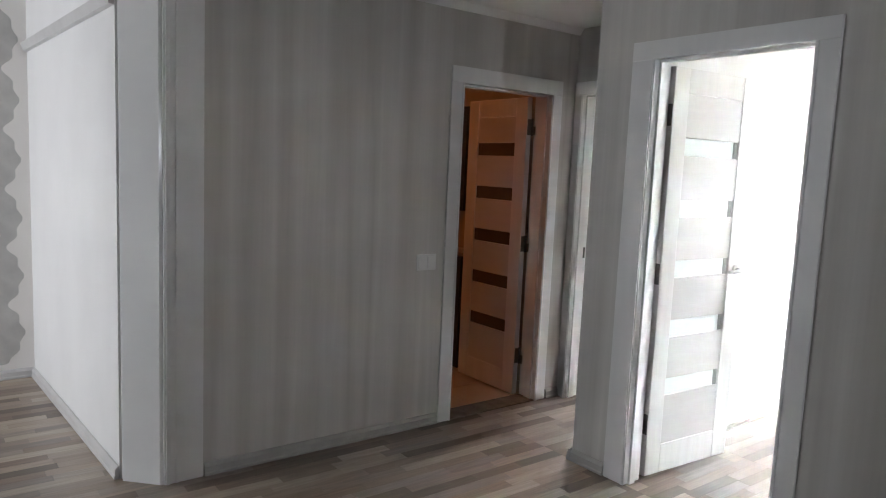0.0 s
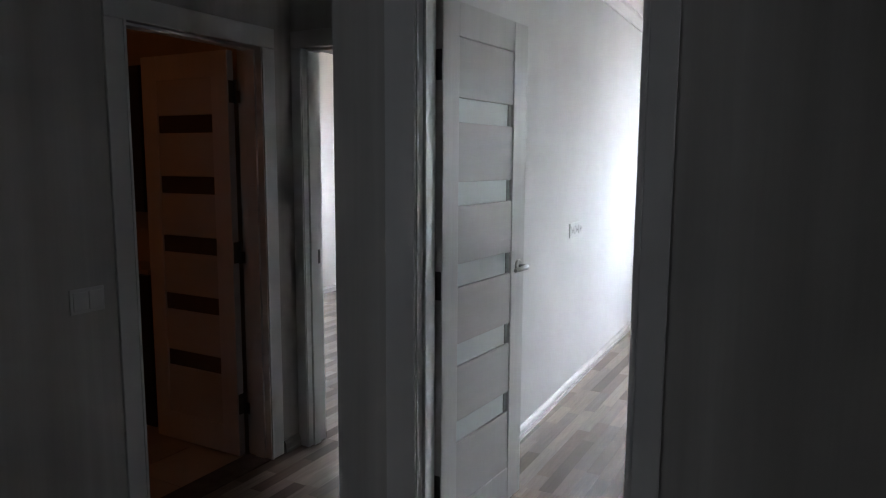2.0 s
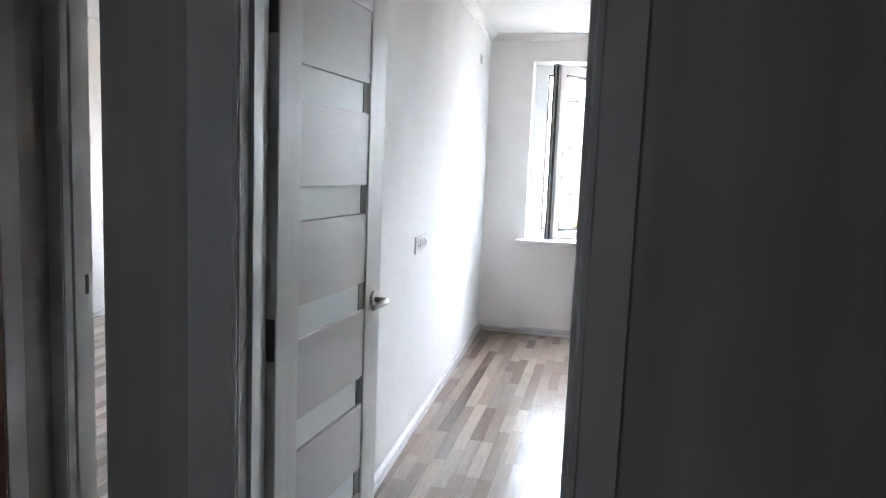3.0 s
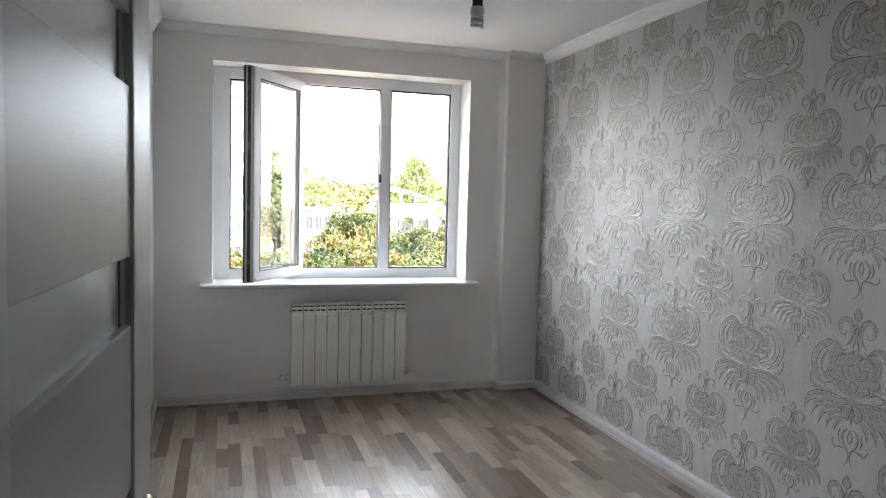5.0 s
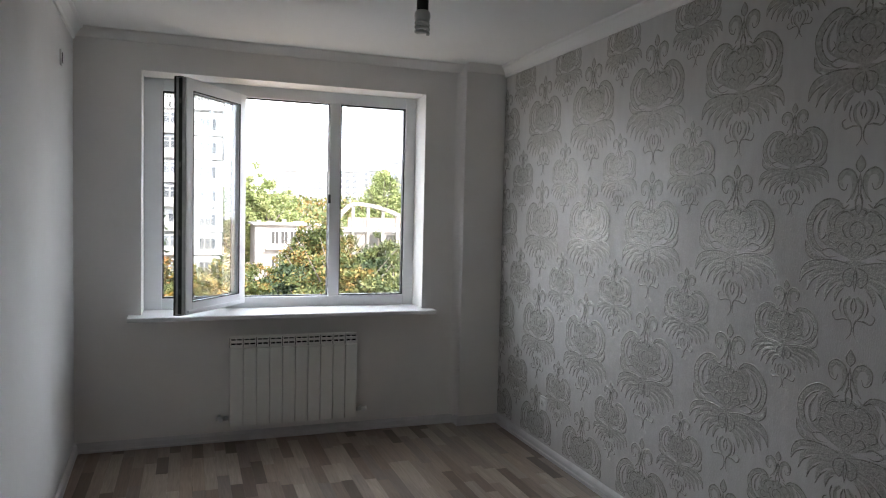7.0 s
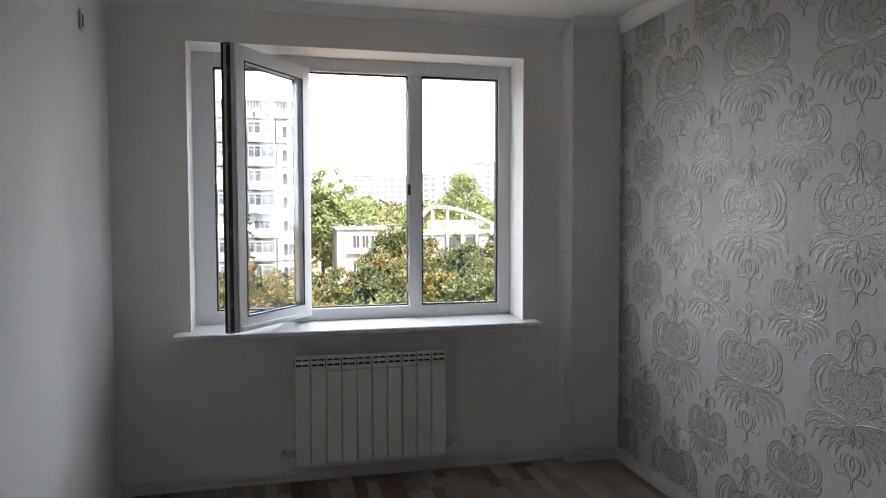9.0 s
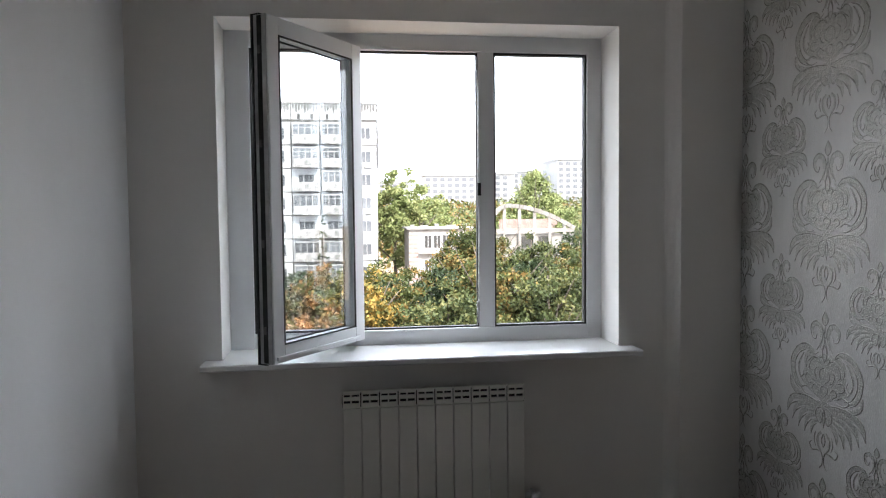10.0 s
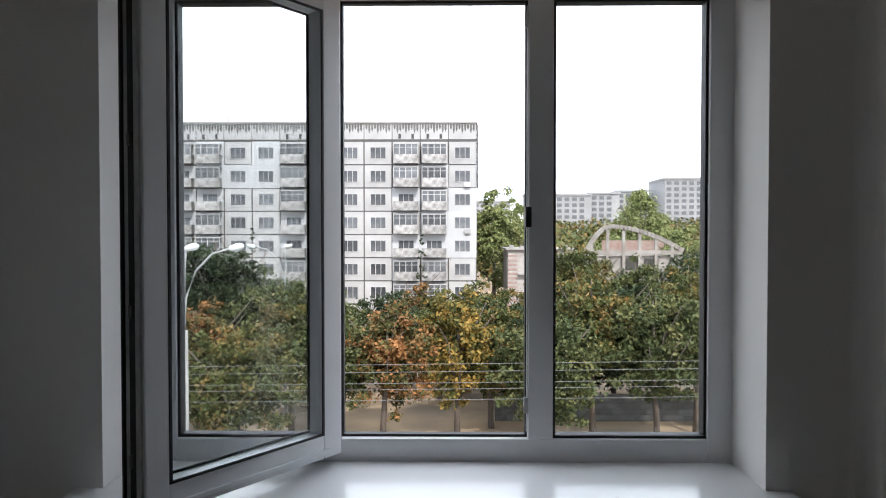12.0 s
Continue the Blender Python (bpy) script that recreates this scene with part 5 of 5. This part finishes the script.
# x, y, height, crown, label
ROW = (
    (-5.6, 54, 10.6, C_RUST, "orange and rust autumn tree beside the pavement"), (-0.4, 55, 11.2, C_GOLD, "yellowing slender street tree"),
    (-8.8, 54, 10.2, C_GREEN, "low green street tree"), (2.2, 58, 10.0, C_MIXED, "green street tree turning brown"),
    (5.6, 52, 10.2, C_GREEN, "leafy green street tree"), (9.2, 55, 14.2, C_MIXED, "street tree with green and orange leaves"),
    (13.2, 53, 12.6, C_GREEN, "broad green street tree"), (16.8, 56, 15.2, C_MIXED, "tall tree turning orange"),
    (20.8, 54, 14.4, C_GREEN, "green tree behind the stone fence"), (25.2, 58, 14.0, C_RUST, "reddish tree behind the stone fence"),
    (-12.4, 56, 12.0, C_MIXED, "mixed green tree near the block"), (-16.8, 50, 11.4, C_RUST, "red-brown leafy street tree"),
    (-20.5, 47, 11.8, C_RUST, "rust-coloured street tree by the lamp"), (-15.2, 60, 13.6, C_GREEN, "green tree in front of the block"),
    (-19.6, 62, 17.4, C_DARK, "dark green tall tree by the block"), (-24.2, 60, 18.0, C_DARK, "dark green tall tree by the block"),
    (-29.5, 58, 14.5, C_DARK, "dark broad tree at the street end"), (-24.6, 50, 12.0, C_MIXED, "mixed green street tree"),
    (0.8, 70, 10.6, C_MIXED, "brownish tree near the block corner"), (-4.4, 74, 10.4, C_RUST, "sparse rust-coloured tree before the block"),
    (11.2, 70, 15.6, C_MIXED, "orange-topped tree before the arched ruin"),
    (16.6, 72, 15.4, C_GREEN, "green tree before the arched ruin"), (23.4, 70, 15.6, C_DARK, "dark dense tree before the arched ruin"),
    (28.0, 72, 14.4, C_RUST, "rusty tree at the ruin's end"), (34.0, 66, 13.6, C_MIXED, "green and brown tree"),
    (3.6, 64, 9.4, C_DARK, "dark dense tree behind the fence"), (8.0, 65, 9.6, C_DARK, "dark dense tree behind the fence"), (12.6, 63, 10.4, C_DARK, "dark dense tree behind the fence"),
    (17.6, 64, 10.8, C_DARK, "dark dense tree behind the fence"), (22.6, 64, 10.6, C_DARK, "dark dense tree behind the fence"), (27.4, 65, 10.8, C_DARK, "dark dense tree behind the fence"),
    (-10.2, 66, 10.0, C_GREEN, "green tree in the yard of the block"), (-6.8, 68, 9.6, C_DARK, "dark shrubby tree in the yard"), (-1.8, 67, 9.8, C_GREEN, "green tree in the yard of the block"),
    (-17.5, 66, 10.4, C_DARK, "dark shrubby tree in the yard"), (-13.4, 46, 10.2, C_MIXED, "mixed green street tree"), (-27.5, 46, 11.0, C_MIXED, "mixed green street tree"),
    (31.0, 56, 12.2, C_GREEN, "green tree behind the stone fence"), (-33.0, 52, 13.0, C_MIXED, "green and brown tree by the street"),
)
for i, (x, y, h, crown, label) in enumerate(ROW):
    tree(label, (x, y, GROUND), h, crown, 0.2, 0.57, rnd.uniform(-0.5, 0.5), i)
for i, (x, y, h, crown, cz, label) in enumerate(((5.2, 104, 22.6, C_TALL, 0.64, "tall bright green tree behind the block"), (9.6, 112, 20.6, C_TALL, 0.62, "tall bright green tree behind the block"), (13.5, 120, 17.6, C_TALL, 0.6, "bright green tree behind low building"),
                                                 (31.6, 126, 24.0, C_CONE, 0.62, "large conical green tree beyond the ruin"), (33.5, 112, 17.0, C_TALL, 0.56, "green tree beyond the ruin"), (40.0, 108, 16.0, C_TALL, 0.56, "green tree beyond the ruin"),
                                                 (7.8, 78, 9.6, C_MIXED, 0.58, "low twiggy tree before the low building"), (10.4, 70, 14.6, C_MIXED, 0.68, "brownish tree beside the low building"), (-4.3, 88, 15.0, C_SPRUCE, 0.8, "narrow dark climber-clad tree at the facade"), (-22.6, 82, 15.8, C_SPRUCE, 0.8, "tall slender pine before the block"))):
    tree(label, (x, y, GROUND), h, crown, 0.12 if crown is C_SPRUCE else 0.3, cz, 0.0, 50 + i)
# distant woods: one mass of leaf clumps
r = np.random.default_rng(5)
vs, fs = [], []
for i in range(42000):
    x, y = r.uniform(-20, 190), r.uniform(130, 330)
    z = GROUND + 8.5 + (y - 130) * 0.048 + 2.6 * math.sin(x * 0.16 + y * 0.05) + r.uniform(-6, 2.2)
    u = r.normal(0, 1, 3)
    u /= np.linalg.norm(u)
    v = np.cross(u, r.normal(0, 1, 3))
    v /= np.linalg.norm(v)
    s = r.uniform(0.35, 0.8)
    k = len(vs)
    o = np.array([x, y, z])
    vs += [tuple(o - u * s), tuple(o - v * s), tuple(o + u * s), tuple(o + v * s)]
    fs.append((k, k + 1, k + 2, k + 3))
me = bpy.data.meshes.new("distant_woods")
me.from_pydata(vs, [], fs)
me.materials.append(LEAF_MIXED)
tagged(new("distant_woods", me), "far autumn tree tops between the blocks", "woods", "", "stuff")

# low white building and arched ruin
lowb = thing("low_building", "two-storey white and brick building with broken windows", "building", pose(7.6, 92, GROUND))
bm = B()
box(bm, -1.4, 0, 0, 6.6, 8, 12.6)
part("wall", bm, LOW_WALL, lowb)
bm = B()
box(bm, -1.7, -0.35, 12.6, 6.9, 8.2, 12.85, bevel=0.04)
part("roof", bm, CONCRETE, lowb)
for x, w, h in ((-1.2, 0.5, 0.35), (0.1, 0.9, 0.25), (1.9, 0.5, 0.45), (3.4, 1.2, 0.28), (5.3, 0.7, 0.4)):
    bm = B()
    box(bm, x, 0.4, 12.85, x + w, 1.1, 12.85 + h, bevel=0.03)
    part("parapet_block", bm, CONCRETE, lowb)
bm = B()
for i in range(14):
    box(bm, -1.42, -0.03, 4.6 + i * 0.55, -0.3, 0.0, 4.88 + i * 0.55)
part("brick_band", bm, BRICKWORK, lowb, "bands of faded red brick")
for z in (10.3, 7.2):
    for i in range(5):
        x = 0.5 + 1.15 * i
        # dark sheet on the wall paints the unlit inside of the window
        bm = B()
        box(bm, x, -0.03, z, x + 0.95, -0.005, z + 1.6)
        win_low = part("window", bm, DARK_GAP, lowb, "dark sheet painted as the unlit inside of an empty window")
        bm = B()
        for u in (0.0, 0.44, 0.88):
            box(bm, x + u, -0.07, z, x + u + 0.07, -0.031, z + 1.6)
        box(bm, x + 0.07, -0.07, z + 1.53, x + 0.88, -0.031, z + 1.6)
        part("frame", bm, FACADE_FRAME, win_low)
    bm = B()
    box(bm, -0.2, -0.6, z - 0.75, 6.6, -0.002, z - 0.5, bevel=0.03)
    part("ledge", bm, CONCRETE, lowb)

ruin = thing("arched_ruin", "unfinished concrete hall with arched roof ribs", "building", pose(26.0, 108, GROUND))
HALFW, RISE, SPRING = 6.9, 3.7, 12.0


def arch_z(u):
    """Rib height along the hall: steep at one end, long and shallow at the other."""
    return SPRING + RISE * (1 - ((-0.5 - u) / 0.5) ** 2 * 0.9 if u < -0.5 else 1 - ((u + 0.5) / 1.5) ** 1.8 * 0.95)


for yy in (0.0,):
    bm = B()
    pts = [(HALFW * u, yy, arch_z(u)) for u in np.linspace(-1, 1, 25)]
    for p, q in zip(pts, pts[1:]):
        m = look(((p[0] + q[0]) / 2, yy, (p[2] + q[2]) / 2), (q[0], yy, q[2]))
        l = math.dist(p, q) / 2 + 0.05
        box(bm, -0.34, -0.3, -l, 0.34, 0.3, l, m=m)
    part("roof_rib", bm, RUIN_WALL, ruin)
for i in range(6):
    u = -0.92 + 0.34 * i
    bm = B()
    top = arch_z(u)
    box(bm, HALFW * u - 0.22, -0.2, 6.0, HALFW * u + 0.22, 0.2, top)
    part("post", bm, RUIN_WALL, ruin)
bm = B()
box(bm, -HALFW, -0.25, 11.6, HALFW, 0.25, 12.2)
part("tie_beam", bm, RUIN_WALL, ruin)
bm = B()
box(bm, -HALFW, 0.3, 0, HALFW, 12, 11.4)
part("wall", bm, RUIN_WALL, ruin)
bm = B()
box(bm, -3.6, 5.3, 11.4, HALFW - 1, 5.6, 13.6)
part("gable_brick", bm, BRICKWORK, ruin, "faded red brick infill")
for x in (-1.6, 1.4):
    # dark sheet on the wall paints the unlit inside of the opening
    bm = B()
    box(bm, x, 0.24, 9.3, x + 2.1, 0.29, 11.0)
    part("window", bm, DARK_GAP, ruin, "dark sheet painted as the unlit inside of an empty opening")


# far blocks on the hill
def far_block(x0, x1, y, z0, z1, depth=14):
    ob = thing("apartment_building", "pale apartment block on the horizon, haze painted into its tones", "building", pose(x0, y, 0), "far blocks")
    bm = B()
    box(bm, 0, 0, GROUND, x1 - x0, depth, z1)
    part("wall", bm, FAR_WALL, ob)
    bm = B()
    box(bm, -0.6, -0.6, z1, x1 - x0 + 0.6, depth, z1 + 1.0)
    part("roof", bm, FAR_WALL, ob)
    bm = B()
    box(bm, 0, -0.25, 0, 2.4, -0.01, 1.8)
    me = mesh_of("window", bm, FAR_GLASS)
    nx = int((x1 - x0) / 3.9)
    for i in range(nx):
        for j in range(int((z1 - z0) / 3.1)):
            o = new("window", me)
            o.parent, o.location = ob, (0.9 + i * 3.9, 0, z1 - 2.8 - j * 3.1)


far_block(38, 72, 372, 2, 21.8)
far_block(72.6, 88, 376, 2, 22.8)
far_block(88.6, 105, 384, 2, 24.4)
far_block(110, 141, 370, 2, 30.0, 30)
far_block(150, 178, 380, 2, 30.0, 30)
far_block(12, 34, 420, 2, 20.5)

# stone fence, street lamps, cables
fence = thing("stone_fence", "rough grey stone fence along the pavement", "fence", pose(2.6, 60, GROUND))
bm = B()
box(bm, 0, 0, 0, 46, 0.4, 1.9)
part("wall", bm, FENCE_STONE, fence)
bm = B()
box(bm, -0.1, -0.08, 1.9, 46.1, 0.48, 2.05, bevel=0.02)
part("coping", bm, FENCE_STONE, fence)
bm = B()
box(bm, 0, -0.05, 0, 0.8, 0.0, 0.42, bevel=0.03)
stone = mesh_of("stone", bm, FENCE_STONE)
for j in range(4):
    for i in range(34):
        o = new("stone", stone)
        o.parent, o.location = fence, (0.1 + i * 0.86 + 0.43 * (j % 2), 0, 0.06 + j * 0.46)


def street_lamp(x, y, head_z, arms, label, pole_r=0.16, conc=True):
    s = thing("street_lamp", label, "street lamp", pose(x, y, GROUND))
    top = head_z - GROUND
    bm = B()
    tube(bm, [(0, 0, 0), (0, 0, top - 3.6)], [pole_r * 1.25, pole_r], 12)
    part("pole", bm, CONCRETE if conc else STEEL_POLE, s, "tapered pole")
    for ax in arms:
        bm = B()
        pts = [(0, 0, top - 3.6), (ax * 0.04, 0, top - 2.2), (ax * 0.25, 0, top - 1.0), (ax * 0.6, 0, top - 0.25), (ax, 0, top)]
        tube(bm, pts, 0.05, 8)
        part("arm", bm, STEEL_POLE, s)
        bm = B()
        d = math.copysign(1, ax)
        lathe(bm, [(0.05, -0.36), (0.13, -0.25), (0.17, 0.0), (0.14, 0.22), (0.05, 0.32)], (0, 0, 0), 14, m=pose(ax + d * 0.22, 0, top + 0.03, 0, 90 - 14 * d, 0))
        part("lamp_head", bm, LAMP_GLASS, s, "white lamp head")


street_lamp(-12.45, 36, 0.95, (0.15, 2.1), "concrete street lamp with two curved arms")
street_lamp(-13.75, 60, 0.6, (-2.4, 0.05), "slender steel street lamp with curved arm", 0.1, False)
for x, y, z in ((2.6, 30, -6.55), (6.3, 31, -6.7)):
    s = thing("street_lamp", "small low street lamp on a thin arm", "street lamp", pose(x, y, GROUND))
    bm = B()
    tube(bm, [(2.2, 0, 0), (2.2, 0, z - GROUND)], 0.05, 8)
    tube(bm, [(2.2, 0, z - GROUND - 0.1), (0.9, 0, z - GROUND + 0.12), (0.1, 0, z - GROUND)], 0.02, 6)
    part("pole", bm, STEEL_POLE, s)
    bm = B()
    lathe(bm, [(0.02, 0.14), (0.08, 0.08), (0.11, -0.02), (0.06, -0.09)], (0, 0, z - GROUND), 12)
    part("lamp_head", bm, LAMP_GLASS, s, "white lamp head")
for y, z, sag in ((24.0, -1.72, 0.12), (24.3, -1.95, 0.15), (23.6, -2.1, 0.15), (24.0, -2.3, 0.2), (24.5, -2.75, 0.15)):
    bm = B()
    tube(bm, [(x, y + 0.01 * x, z - sag * (1 - (x / 32) ** 2) + 0.012 * x) for x in np.linspace(-32, 32, 17)], 0.006, 5)
    tagged(part("overhead_cable", bm, CABLE), "thin grey overhead cable across the street", "cable", "overhead cables")

# ---- floors: strips last ----
bm = B()
box(bm, -5.6, -2.8, -0.2, 2.3, 8.0, -0.009)
structure("floor", bm, DARK_GAP, "three-strip grey and brown laminate floor", "floor")
floor = bpy.data.objects["floor"]
bm = B()
box(bm, -4.9, 1.085, -0.2, STRIPE_X - 0.135, FAR_Y - 0.012, -0.001)
bath_floor = structure("floor_bathroom", bm, BATH_WALL, "beige tiled bathroom floor", "floor")
bm = B()
box(bm, 0.002, 0.002, 0, 0.326, 0.326, 0.004)
tile_me = mesh_of("tile", bm, TILE)
bm = B()
vs = [bm.verts.new((0.055 * math.cos(a), 0.055 * math.sin(a), 0.0055)) for a in (radians(d) for d in (0, 90, 180, 270))]
bm.faces.new(vs)
inset_me = mesh_of("tile_inset", bm, TILE_DARK)
for i in range(5):
    for j in range(7):
        o = new("tile", tile_me)
        o.parent, o.location = bath_floor, (-4.75 + 0.33 * i, 1.09 + 0.326 * j, 0)
        if (i + j) % 2 == 0 and j:
            o = new("tile_inset", inset_me)
            o.parent, o.location = bath_floor, (-4.75 + 0.33 * i, 1.09 + 0.326 * j, 0)
bm = B()
box(bm, STRIPE_X - 0.135, BATH_Y0, -0.008, STRIPE_X + 0.01, BATH_Y1, 0.006, bevel=0.003)
structure("threshold", bm, BARK, "dark brown bathroom threshold strip", "threshold")

SW_ = 0.0655
LENGTHS = (0.28, 0.36, 0.44, 0.52, 0.62)


def strip_mesh(l):
    b = B()
    box(b, 0.0003, 0.0004, -0.008, SW_ - 0.0003, l - 0.0004, 0.0)
    return mesh_of("strip", b, LAMINATE)


STRIPS = {l: strip_mesh(l) for l in LENGTHS}
rf = random.Random(3)
near, rest_v, rest_f = 0, [], []
for x0, x1, y0, y1 in ((-2.25, 0.66, FAR_Y + 0.12, 7.72), (-2.1, 0.66, HALL_Y, FAR_Y + 0.12), (STRIPE_X, 2.2, -1.4, HALL_Y), (STRIPE_X, -2.1, HALL_Y, FAR_Y + 0.12), (-5.1, STRIPE_X, -2.6, 1.16), (-5.45, -2.25, FAR_Y + 0.12, 7.9)):
    x = x0
    while x < x1:
        y = y0 - rf.uniform(0, 0.3)
        while y < y1:
            l = rf.choice(LENGTHS)
            trimmed = y + l > y1
            bedroom = -2.2 < x < 0.64 and y > 4.7 and x0 == -2.25
            if bedroom and near < 300 and not trimmed:
                o = new("strip", STRIPS[l])
                o.parent, o.location = floor, (x, y, 0)
                near += 1
            else:
                k = len(rest_v)
                xa, xb, ya, yb = x + 0.0003, min(x + SW_, x1) - 0.0003, max(y, y0) + 0.0004, min(y + l, y1) - 0.0004
                rest_v += [(xa, ya, -0.008), (xb, ya, -0.008), (xb, yb, -0.008), (xa, yb, -0.008), (xa, ya, 0), (xb, ya, 0), (xb, yb, 0), (xa, yb, 0)]
                rest_f += [tuple(k + i for i in f) for f in ((4, 5, 6, 7), (0, 1, 5, 4), (1, 2, 6, 5), (2, 3, 7, 6), (3, 0, 4, 7))]
            y += l
        x += SW_
me = bpy.data.meshes.new("laminate_strips")
me.from_pydata(rest_v, [], rest_f)
me.materials.append(LAMINATE_REST)
o = new("laminate_strips", me)
o.parent = floor
tagged(o, "remaining laminate strips", "", "", "stuff")
